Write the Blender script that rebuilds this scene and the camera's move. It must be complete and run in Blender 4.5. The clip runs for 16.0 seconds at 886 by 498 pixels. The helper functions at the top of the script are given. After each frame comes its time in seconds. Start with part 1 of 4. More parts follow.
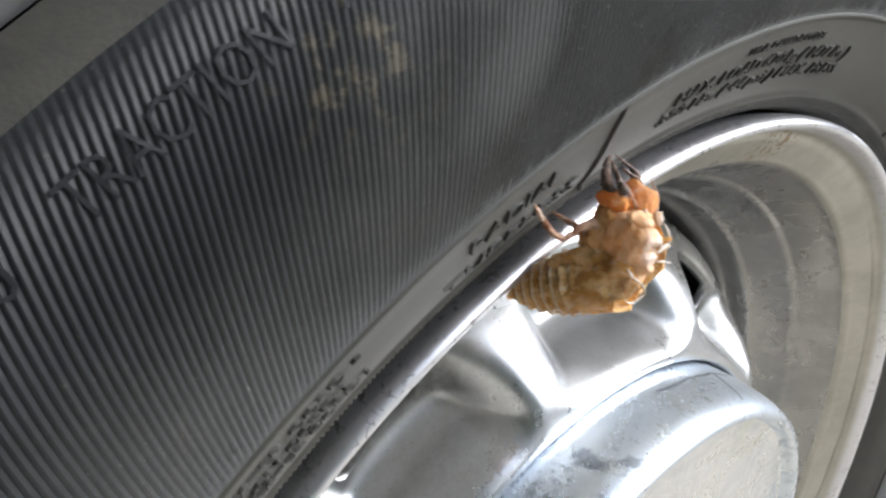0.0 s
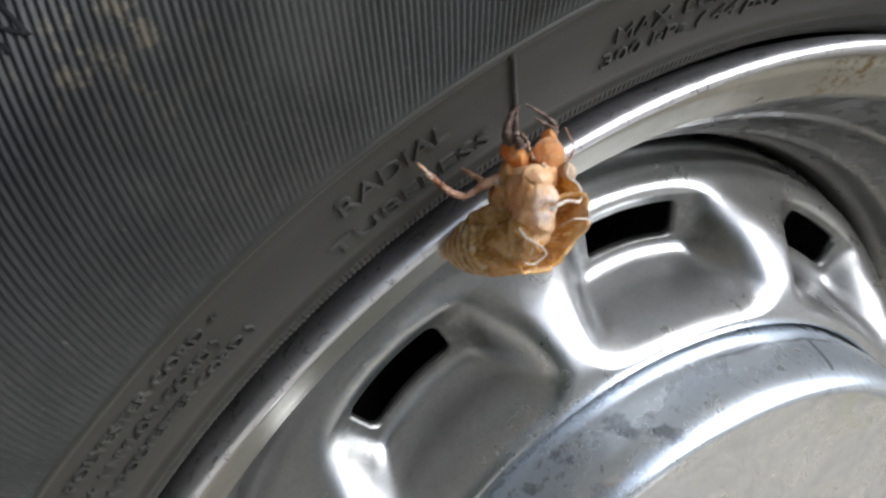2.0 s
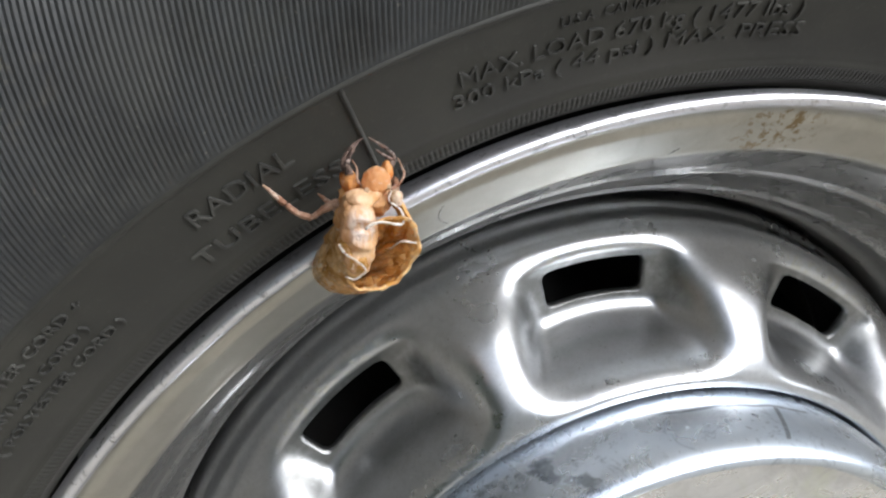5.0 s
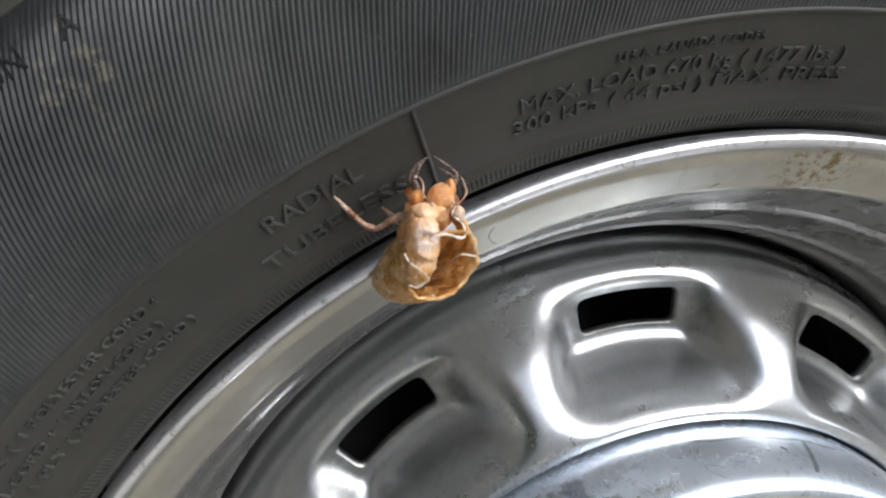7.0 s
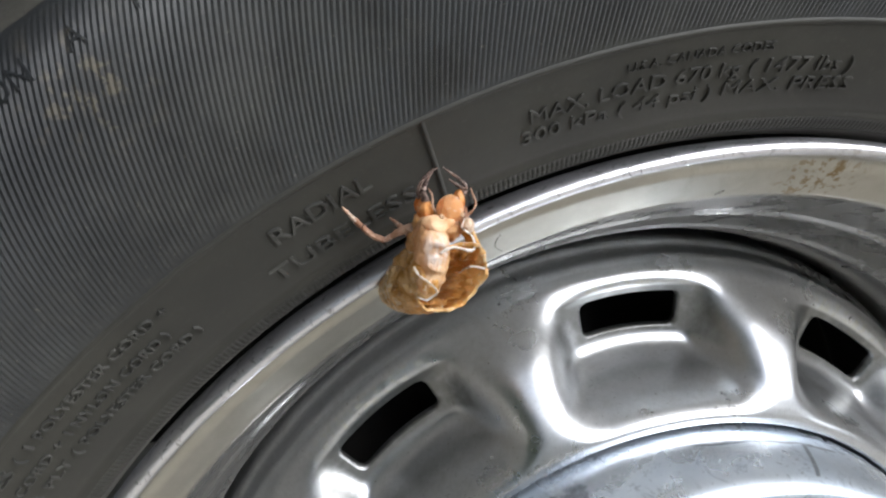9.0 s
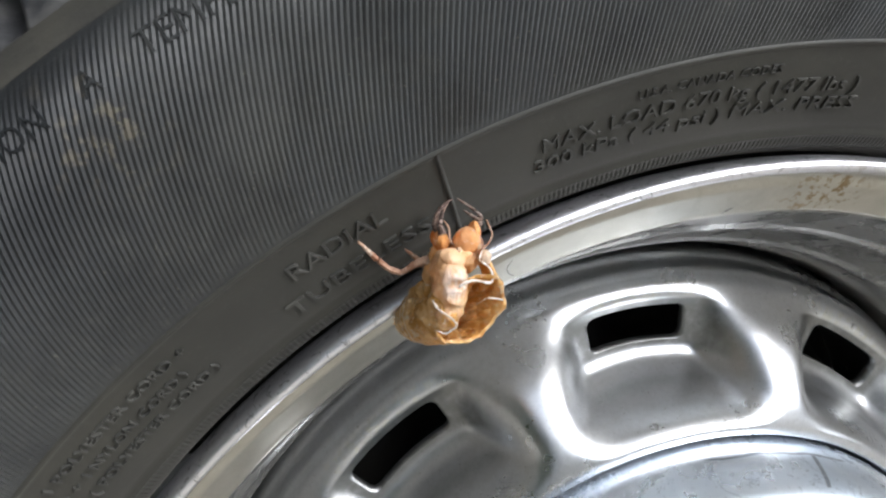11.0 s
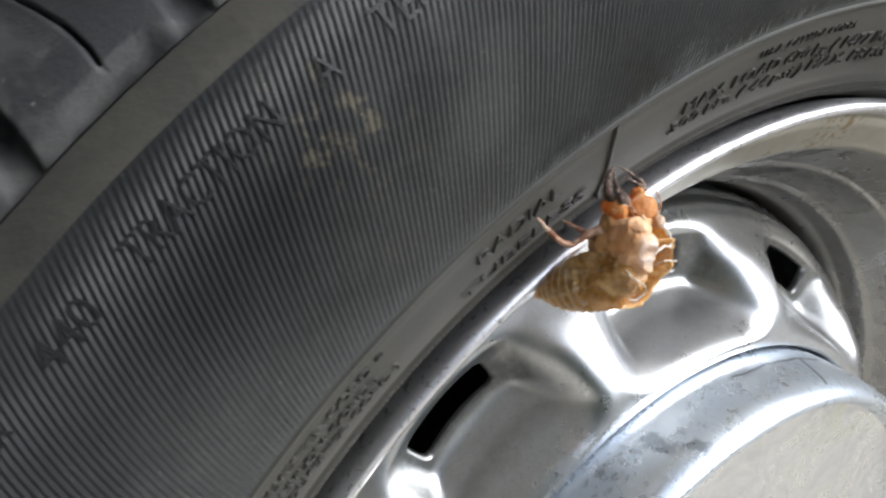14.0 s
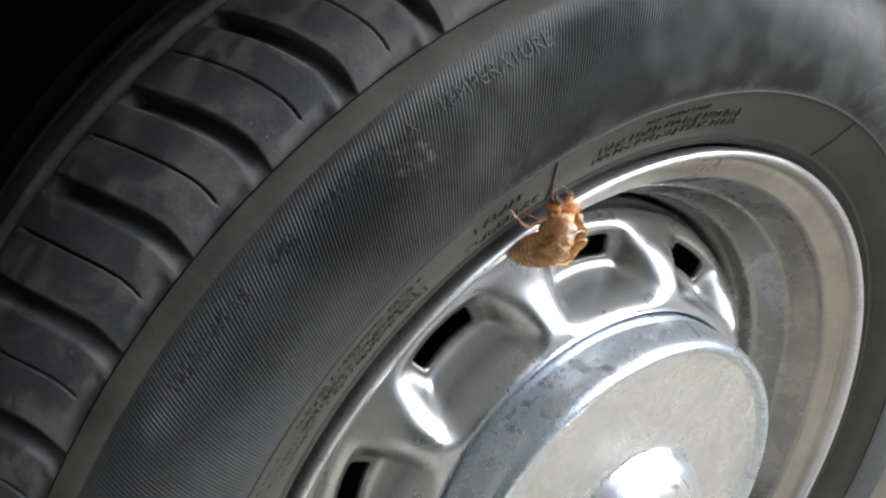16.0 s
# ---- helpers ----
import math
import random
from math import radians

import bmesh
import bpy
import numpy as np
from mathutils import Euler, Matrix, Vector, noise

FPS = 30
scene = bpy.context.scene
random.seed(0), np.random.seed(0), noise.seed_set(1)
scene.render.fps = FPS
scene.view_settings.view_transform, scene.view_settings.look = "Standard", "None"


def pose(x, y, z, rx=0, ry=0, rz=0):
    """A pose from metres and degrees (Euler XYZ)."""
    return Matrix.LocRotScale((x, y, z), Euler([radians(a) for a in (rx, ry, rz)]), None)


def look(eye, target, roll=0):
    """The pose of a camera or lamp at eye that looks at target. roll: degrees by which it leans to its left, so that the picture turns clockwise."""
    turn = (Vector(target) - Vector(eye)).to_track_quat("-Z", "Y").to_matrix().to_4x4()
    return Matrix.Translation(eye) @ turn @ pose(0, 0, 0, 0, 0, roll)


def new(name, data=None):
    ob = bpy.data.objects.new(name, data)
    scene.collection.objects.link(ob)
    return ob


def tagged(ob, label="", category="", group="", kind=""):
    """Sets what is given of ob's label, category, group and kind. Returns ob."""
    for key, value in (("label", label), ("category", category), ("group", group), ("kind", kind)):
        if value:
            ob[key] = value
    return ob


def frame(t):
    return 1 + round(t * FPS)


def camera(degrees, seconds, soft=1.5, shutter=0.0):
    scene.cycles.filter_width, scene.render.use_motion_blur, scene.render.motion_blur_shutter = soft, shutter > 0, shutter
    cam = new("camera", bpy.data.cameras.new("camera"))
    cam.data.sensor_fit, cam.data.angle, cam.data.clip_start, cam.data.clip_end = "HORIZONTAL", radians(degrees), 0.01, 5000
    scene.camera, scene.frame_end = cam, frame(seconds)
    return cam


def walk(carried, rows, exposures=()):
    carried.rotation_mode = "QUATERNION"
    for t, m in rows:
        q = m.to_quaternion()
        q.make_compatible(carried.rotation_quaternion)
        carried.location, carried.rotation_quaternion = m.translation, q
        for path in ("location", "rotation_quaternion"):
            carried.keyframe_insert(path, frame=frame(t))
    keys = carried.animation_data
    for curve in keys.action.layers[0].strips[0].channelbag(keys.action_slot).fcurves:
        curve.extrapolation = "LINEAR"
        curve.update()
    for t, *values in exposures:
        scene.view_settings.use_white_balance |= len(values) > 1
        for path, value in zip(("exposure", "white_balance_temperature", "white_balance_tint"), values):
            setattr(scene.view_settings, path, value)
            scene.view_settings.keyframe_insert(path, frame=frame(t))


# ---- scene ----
cam = camera(62.36, 16.0, 2.3, 0.5)
ROWS = [
    (0, -0.20338, -0.08829, 0.54624, 68.762, -6.906, -40.869),
    (0.5, -0.19300, -0.10251, 0.55344, 66.997, -3.923, -36.758),
    (1, -0.18557, -0.10280, 0.55487, 65.602, -4.088, -34.890),
    (1.5, -0.17742, -0.10968, 0.55320, 64.865, -2.325, -33.773),
    (2, -0.15443, -0.11777, 0.55027, 64.099, 0.759, -25.252),
    (2.5, -0.12959, -0.13055, 0.55488, 66.670, -1.414, -17.101),
    (3, -0.12154, -0.13889, 0.55620, 67.241, -0.655, -13.033),
    (3.5, -0.11760, -0.13997, 0.55435, 65.454, 0.718, -12.550),
    (4, -0.11275, -0.13809, 0.55477, 65.796, 2.097, -12.943),
    (4.5, -0.11006, -0.14062, 0.55081, 65.386, 2.187, -13.472),
    (4.7, -0.10804, -0.14509, 0.54648, 68.238, 2.117, -14.102),
    (6.8, -0.11585, -0.15928, 0.54272, 73.013, -0.375, -12.294),
    (7, -0.11902, -0.15784, 0.54354, 72.891, -0.354, -12.411),
    (7.5, -0.11958, -0.15665, 0.54532, 71.375, -0.722, -12.801),
    (8, -0.11822, -0.15947, 0.54655, 71.523, -0.821, -13.176),
    (8.5, -0.11899, -0.15707, 0.54713, 71.876, -0.988, -12.912),
    (9, -0.12193, -0.15516, 0.54771, 72.039, -0.629, -12.968),
    (9.5, -0.12411, -0.15380, 0.54930, 71.741, -0.587, -13.556),
    (9.7, -0.12510, -0.15469, 0.55181, 72.266, -0.256, -13.658),
    (11.8, -0.12983, -0.15056, 0.55387, 71.763, 0.498, -14.389),
    (12, -0.13174, -0.15157, 0.55199, 70.875, -0.376, -13.763),
    (12.5, -0.13282, -0.15577, 0.54705, 69.936, -0.711, -13.483),
    (13, -0.13561, -0.15313, 0.54821, 70.534, -0.207, -15.000),
    (13.5, -0.16878, -0.13280, 0.55541, 67.984, 0.025, -24.357),
    (14, -0.19571, -0.11657, 0.56006, 67.248, 0.066, -31.391),
    (14.5, -0.21641, -0.11095, 0.56165, 66.546, -3.258, -34.489),
    (15, -0.23393, -0.14027, 0.58239, 66.490, -4.620, -34.997),
    (15.5, -0.25441, -0.19539, 0.59901, 65.994, -3.822, -32.691),
    (16, -0.26135, -0.19820, 0.59697, 66.566, -4.209, -31.887),
]
EXPOSURES = [(0.00, 1.67, 6150, 10), (0.50, 1.38, 6150, 10), (1.00, 1.17, 6150, 10), (2.00, 1.09, 6150, 10), (3.00, 1.26, 6150, 10), (3.50, 1.31, 6150, 10), (4.70, 1.27, 6150, 10), (7.00, 1.21, 6150, 10), (7.50, 1.33, 6150, 10), (9.50, 1.31, 6150, 10), (12.00, 1.52, 6150, 10), (13.00, 1.40, 6150, 10), (13.50, 1.37, 6150, 10), (14.50, 1.62, 6150, 10), (15.00, 1.63, 6150, 10), (16.00, 1.38, 6150, 10)]
walk(cam, [(t, pose(x, y, z, rx, ry, rz)) for t, x, y, z, rx, ry, rz in ROWS], EXPOSURES)

# ---- light ----
world = bpy.data.worlds.new("sky")
scene.world = world
world.use_nodes = True
wn = world.node_tree
sky = wn.nodes.new("ShaderNodeTexSky")
sky.sky_type, sky.sun_disc = "NISHITA", False
SUN_UP, SUN_TURN = radians(42), radians(138)
sky.sun_elevation, sky.sun_rotation = SUN_UP, SUN_TURN
sky.air_density, sky.dust_density = 1.0, 2.0
# thin cloud takes most of the blue out of the sky
haze = wn.nodes.new("ShaderNodeHueSaturation")
haze.inputs["Saturation"].default_value = 0.4
wn.links.new(sky.outputs[0], haze.inputs["Color"])
wn.links.new(haze.outputs[0], wn.nodes["Background"].inputs[0])
wn.nodes["Background"].inputs[1].default_value = 0.14
sun = new("sun", bpy.data.lights.new("sun", "SUN"))
sun.data.energy, sun.data.angle, sun.data.color = 1.35, radians(50), (1.0, 0.985, 0.965)
sun.matrix_world = look((math.sin(SUN_TURN) * math.cos(SUN_UP), math.cos(SUN_TURN) * math.cos(SUN_UP), math.sin(SUN_UP)), (0, 0, 0))


# ---- materials ----
class Mat:
    """A node material with short calls for its nodes."""

    def __init__(self, name, rough=0.5, metal=0.0):
        self.m = bpy.data.materials.new(name)
        self.m.use_nodes = True
        self.t = self.m.node_tree
        self.b = self.t.nodes["Principled BSDF"]
        self.b.inputs["Roughness"].default_value = rough
        self.b.inputs["Metallic"].default_value = metal
        self.co = self.t.nodes.new("ShaderNodeTexCoord").outputs["Object"]

    def put(self, value, socket):
        if isinstance(value, (int, float)):
            socket.default_value = value
        elif isinstance(value, tuple):
            socket.default_value = (*value, 1) if len(socket.default_value) == 4 and len(value) == 3 else value
        else:
            self.t.links.new(value, socket)

    def set(self, name, value):
        self.put(value, self.b.inputs[name])
        return self

    def noise(self, scale, detail=4.0, rough=0.55, stretch=None, warp=0.0):
        n = self.t.nodes.new("ShaderNodeTexNoise")
        n.inputs["Scale"].default_value, n.inputs["Detail"].default_value = scale, detail
        n.inputs["Roughness"].default_value, n.inputs["Distortion"].default_value = rough, warp
        co = self.co
        if stretch:
            p = self.t.nodes.new("ShaderNodeMapping")
            p.inputs["Scale"].default_value = stretch
            self.t.links.new(co, p.inputs[0])
            co = p.outputs[0]
        self.t.links.new(co, n.inputs["Vector"])
        return n.outputs["Fac"]

    def ramp(self, fac, lo, hi, a=0.0, b=1.0):
        n = self.t.nodes.new("ShaderNodeMapRange")
        n.interpolation_type = "SMOOTHSTEP"
        self.put(fac, n.inputs["Value"])
        for k, v in (("From Min", lo), ("From Max", hi), ("To Min", a), ("To Max", b)):
            n.inputs[k].default_value = v
        return n.outputs[0]

    def math(self, op, a, b=0.0):
        n = self.t.nodes.new("ShaderNodeMath")
        n.operation = op
        self.put(a, n.inputs[0]), self.put(b, n.inputs[1])
        return n.outputs[0]

    def mix(self, fac, a, b):
        n = self.t.nodes.new("ShaderNodeMix")
        n.data_type = "RGBA"
        self.put(fac, n.inputs[0]), self.put(a, n.inputs[6]), self.put(b, n.inputs[7])
        return n.outputs[2]

    def bump(self, height, strength, distance):
        n = self.t.nodes.new("ShaderNodeBump")
        n.inputs["Strength"].default_value, n.inputs["Distance"].default_value = strength, distance
        self.put(height, n.inputs["Height"])
        self.t.links.new(n.outputs[0], self.b.inputs["Normal"])
        return self

    def axes(self):
        n = self.t.nodes.new("ShaderNodeSeparateXYZ")
        self.put(self.co, n.inputs[0])
        return tuple(n.outputs)

    def turned(self):
        """The angle about the wheel's axle in degrees, and the place along the axle."""
        n = self.t.nodes.new("ShaderNodeSeparateXYZ")
        self.put(self.co, n.inputs[0])
        return self.math("MULTIPLY", self.math("ARCTAN2", n.outputs[2], n.outputs[0]), 57.29578), n.outputs[1]

    def within(self, value, middle, half, soft):
        """1 where a value lies within half of the middle, with a soft border."""
        return self.ramp(self.math("ABSOLUTE", self.math("SUBTRACT", value, middle)), half, half + soft, 1.0, 0.0)

    def near(self, place, radius):
        """1 at a place in the object's own space, falling to 0 at the radius."""
        n = self.t.nodes.new("ShaderNodeVectorMath")
        n.operation = "DISTANCE"
        self.put(self.co, n.inputs[0])
        n.inputs[1].default_value = place
        return self.ramp(n.outputs["Value"], 0.25 * radius, radius, 1.0, 0.0)


def rubber_material():
    m = Mat("tyre_rubber", 0.6)
    dust = m.ramp(m.noise(28, 6, 0.65), 0.38, 0.7)
    fine = m.ramp(m.noise(420, 3, 0.6), 0.45, 0.75)
    spots = m.ramp(m.noise(900, 2, 0.5), 0.7, 0.76)
    a = m.mix(dust, (0.0148, 0.0158, 0.0157), (0.036, 0.0374, 0.0336))
    wiped = m.ramp(m.noise(17, 6, 0.68, warp=0.7), 0.47, 0.62)
    a = m.mix(m.math("MULTIPLY", wiped, 0.55), a, (0.034, 0.038, 0.041))
    a = m.mix(m.math("MULTIPLY", fine, 0.35), a, (0.05, 0.049, 0.044))
    a = m.mix(m.math("MULTIPLY", spots, 0.5), a, (0.16, 0.15, 0.12))
    # darker, less glossy rubber towards the shoulder, stronger on one side
    x, y, z = m.axes()
    out = m.math("SQRT", m.math("ADD", m.math("MULTIPLY", x, x), m.math("MULTIPLY", z, z)))
    outer_dark = m.ramp(m.math("ADD", out, m.math("MULTIPLY", m.math("SUBTRACT", m.noise(45, 4, 0.6), 0.5), 0.022)), 0.246, 0.272)
    outer_dark = m.math("MULTIPLY", outer_dark, m.ramp(out, 0.2790, 0.2850, 1.0, 0.8))
    outer_dark = m.math("MULTIPLY", outer_dark, m.ramp(m.math("ADD", m.turned()[0], m.math("MULTIPLY", m.noise(30, 3, 0.6), 8.0)), 121, 133, 0.3, 1.0))
    a = m.mix(m.math("MULTIPLY", outer_dark, 0.85), a, (0.0100, 0.0110, 0.0122))
    smear = m.math("MULTIPLY", m.near(polar(0.2695, 124.4, -0.0135), 0.017), m.ramp(m.noise(260, 5, 0.7), 0.52, 0.64))
    a = m.mix(m.math("MULTIPLY", smear, 0.45), a, (0.13, 0.11, 0.075))
    cuts = m.math("MAXIMUM", m.near(polar(0.2768, 123.4, -0.011), 0.005), m.near(polar(0.2768, 126.1, -0.011), 0.006))
    a = m.mix(m.math("MULTIPLY", cuts, m.ramp(m.noise(380, 3, 0.6, warp=1.0), 0.6, 0.66)), a, (0.004, 0.004, 0.004))
    scuff = m.math("MAXIMUM", m.near(polar(0.262, 68, -0.014), 0.036), m.near(polar(0.264, 78, -0.014), 0.024))
    a = m.mix(m.math("MULTIPLY", scuff, m.ramp(m.noise(70, 6, 0.7, warp=0.6), 0.42, 0.62)), a, (0.07, 0.07, 0.07))
    m.set("Base Color", a).set("Roughness", m.ramp(dust, 0, 1, 0.46, 0.64)).set("Specular IOR Level", m.ramp(outer_dark, 0, 1, 0.45, 0.2))
    m.set("Sheen Weight", m.ramp(outer_dark, 0, 1, 0.2, 0.05)).set("Sheen Roughness", 0.45).set("Sheen Tint", (0.76, 0.8, 0.82))
    return m.bump(m.noise(1500, 3, 0.6), 0.25, 0.0003).m


def band_material():
    m = Mat("bead_band_rubber", 0.62)
    dust = m.ramp(m.noise(35, 5, 0.6), 0.3, 0.75)
    a = m.mix(dust, (0.0185, 0.0182, 0.0148), (0.0318, 0.0309, 0.0243))
    a = m.mix(m.math("MULTIPLY", m.ramp(m.noise(700, 3, 0.6), 0.55, 0.8), 0.3), a, (0.06, 0.057, 0.05))
    m.set("Base Color", a).set("Specular IOR Level", 0.4)
    m.set("Sheen Weight", 0.13).set("Sheen Roughness", 0.45).set("Sheen Tint", (0.85, 0.82, 0.74))
    return m.bump(m.noise(2200, 2, 0.6), 0.2, 0.0002).m


def letter_material():
    m = Mat("raised_letter_rubber", 0.6)
    a = m.mix(m.ramp(m.noise(120, 4, 0.6), 0.35, 0.7), (0.028, 0.028, 0.025), (0.056, 0.055, 0.048))
    return m.set("Base Color", a).m


def tread_material():
    m = Mat("tread_rubber", 0.62)
    dust = m.ramp(m.noise(60, 7, 0.7, warp=0.5), 0.44, 0.62)
    a = m.mix(dust, (0.025, 0.0255, 0.027), (0.052, 0.0515, 0.049))
    a = m.mix(m.ramp(m.noise(9, 3, 0.5), 0.5, 0.7), a, (0.03, 0.029, 0.025))
    a = m.mix(m.math("MULTIPLY", m.ramp(m.noise(800, 2, 0.5), 0.72, 0.78), 0.6), a, (0.2, 0.19, 0.17))
    m.set("Base Color", a).set("Roughness", m.ramp(dust, 0, 1, 0.5, 0.8))
    return m.bump(m.noise(700, 5, 0.65), 0.35, 0.0006).m


def chrome_material():
    m = Mat("polished_wheel_metal", 0.16, 1.0)
    film = m.ramp(m.noise(26, 5, 0.6), 0.42, 0.72)
    pits = m.ramp(m.noise(1100, 2, 0.6), 0.69, 0.74)
    grime = m.ramp(m.noise(75, 7, 0.72, warp=0.3), 0.42, 0.85)
    a = m.mix(film, (0.66, 0.675, 0.69), (0.55, 0.56, 0.57))
    a = m.mix(m.math("MULTIPLY", grime, 0.55), a, (0.42, 0.41, 0.37))
    a = m.mix(m.math("MULTIPLY", pits, 0.8), a, (0.2, 0.18, 0.15))
    rubbed = m.ramp(m.noise(640, 6, 0.8, warp=0.6), 0.42, 0.72)
    a = m.mix(m.math("MULTIPLY", rubbed, 0.32), a, (0.36, 0.37, 0.39))
    flecks = m.math("MULTIPLY", m.ramp(m.noise(420, 5, 0.75, warp=1.4), 0.63, 0.69), m.ramp(m.noise(60, 4, 0.6), 0.48, 0.62))
    a = m.mix(m.math("MULTIPLY", flecks, 0.5), a, (0.12, 0.12, 0.12))
    # matt dust on the pressed floors, with their dark reflections put into the colour
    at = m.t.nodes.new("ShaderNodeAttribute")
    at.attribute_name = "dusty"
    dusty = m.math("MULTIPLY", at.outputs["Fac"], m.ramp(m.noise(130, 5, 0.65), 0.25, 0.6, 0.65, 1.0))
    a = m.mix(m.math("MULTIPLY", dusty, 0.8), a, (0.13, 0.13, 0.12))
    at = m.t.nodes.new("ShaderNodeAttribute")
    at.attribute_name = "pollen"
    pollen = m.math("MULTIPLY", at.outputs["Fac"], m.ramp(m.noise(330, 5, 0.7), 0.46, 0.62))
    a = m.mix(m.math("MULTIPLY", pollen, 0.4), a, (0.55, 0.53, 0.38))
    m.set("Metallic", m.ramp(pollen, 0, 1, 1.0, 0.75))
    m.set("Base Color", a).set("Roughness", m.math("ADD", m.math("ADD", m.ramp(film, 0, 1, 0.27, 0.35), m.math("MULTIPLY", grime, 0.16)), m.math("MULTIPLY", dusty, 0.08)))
    return m.bump(m.math("ADD", m.noise(45, 3, 0.5), m.math("MULTIPLY", m.noise(300, 5, 0.65), 0.2)), 0.1, 0.0022).m


def rim_material():
    m = Mat("rim_lip_metal", 0.3, 0.9)
    film = m.ramp(m.noise(22, 6, 0.65), 0.35, 0.7)
    rust = m.math("MULTIPLY", m.near(polar(0.1965, 84.8, 0.007), 0.017), m.ramp(m.noise(420, 5, 0.7), 0.5, 0.6))
    x, y, z = m.axes()
    out = m.math("SQRT", m.math("ADD", m.math("MULTIPLY", x, x), m.math("MULTIPLY", z, z)))
    lip = m.ramp(out, 0.2020, 0.2032, 0.0, 1.0)
    edge = m.ramp(out, 0.2047, 0.2064, 0.0, 1.0)
    # a duller, slightly yellow tone on the ledge, brighter metal on the lip
    a = m.mix(film, (0.49, 0.475, 0.42), (0.40, 0.385, 0.335))
    streak = m.ramp(m.noise(130, 6, 0.72, warp=0.5), 0.46, 0.68)
    a = m.mix(m.math("MULTIPLY", streak, 0.45), a, (0.38, 0.355, 0.30))
    a = m.mix(lip, a, (0.80, 0.80, 0.83))
    chips = m.math("MULTIPLY", m.ramp(m.noise(330, 6, 0.8, warp=0.9), 0.55, 0.62), m.math("MAXIMUM", m.math("MULTIPLY", edge, 0.7), m.math("MULTIPLY", lip, m.ramp(m.turned()[0], 110, 128, 0.55, 0.95))))
    a = m.mix(m.math("MULTIPLY", chips, 0.8), a, (0.13, 0.13, 0.14))
    specks = m.ramp(m.noise(620, 4, 0.7), 0.68, 0.74)
    a = m.mix(m.math("MULTIPLY", specks, 0.35), a, (0.30, 0.27, 0.20))
    a = m.mix(rust, a, (0.24, 0.17, 0.08))
    m.set("Base Color", a).set("Metallic", m.math("SUBTRACT", m.ramp(lip, 0, 1, 0.93, 0.97), m.math("MULTIPLY", rust, 0.5)))
    m.set("Roughness", m.math("ADD", m.math("ADD", m.ramp(lip, 0, 1, 0.38, 0.32), m.ramp(film, 0, 1, -0.04, 0.08)), m.math("MULTIPLY", rust, 0.2)))
    return m.bump(m.noise(300, 4, 0.6), 0.08, 0.0006).m


def barrel_material(name, tone, metal, rough):
    m = Mat(name, rough, metal)
    film = m.ramp(m.noise(30, 5, 0.6), 0.35, 0.7)
    a = m.mix(film, (tone, 0.99 * tone, 0.96 * tone), (0.8 * tone, 0.79 * tone, 0.75 * tone))
    a = m.mix(m.math("MULTIPLY", m.ramp(m.noise(500, 4, 0.6), 0.62, 0.72), 0.4), a, (0.16, 0.15, 0.12))
    soil = m.ramp(m.noise(70, 6, 0.7, warp=0.8), 0.45, 0.7)
    a = m.mix(m.math("MULTIPLY", soil, 0.22), a, (0.5 * tone, 0.49 * tone, 0.45 * tone))
    m.set("Base Color", a).set("Roughness", m.math("ADD", m.ramp(film, 0, 1, rough - 0.04, rough + 0.08), m.math("MULTIPLY", soil, 0.1)))
    return m.bump(m.noise(260, 4, 0.6), 0.08, 0.0006).m


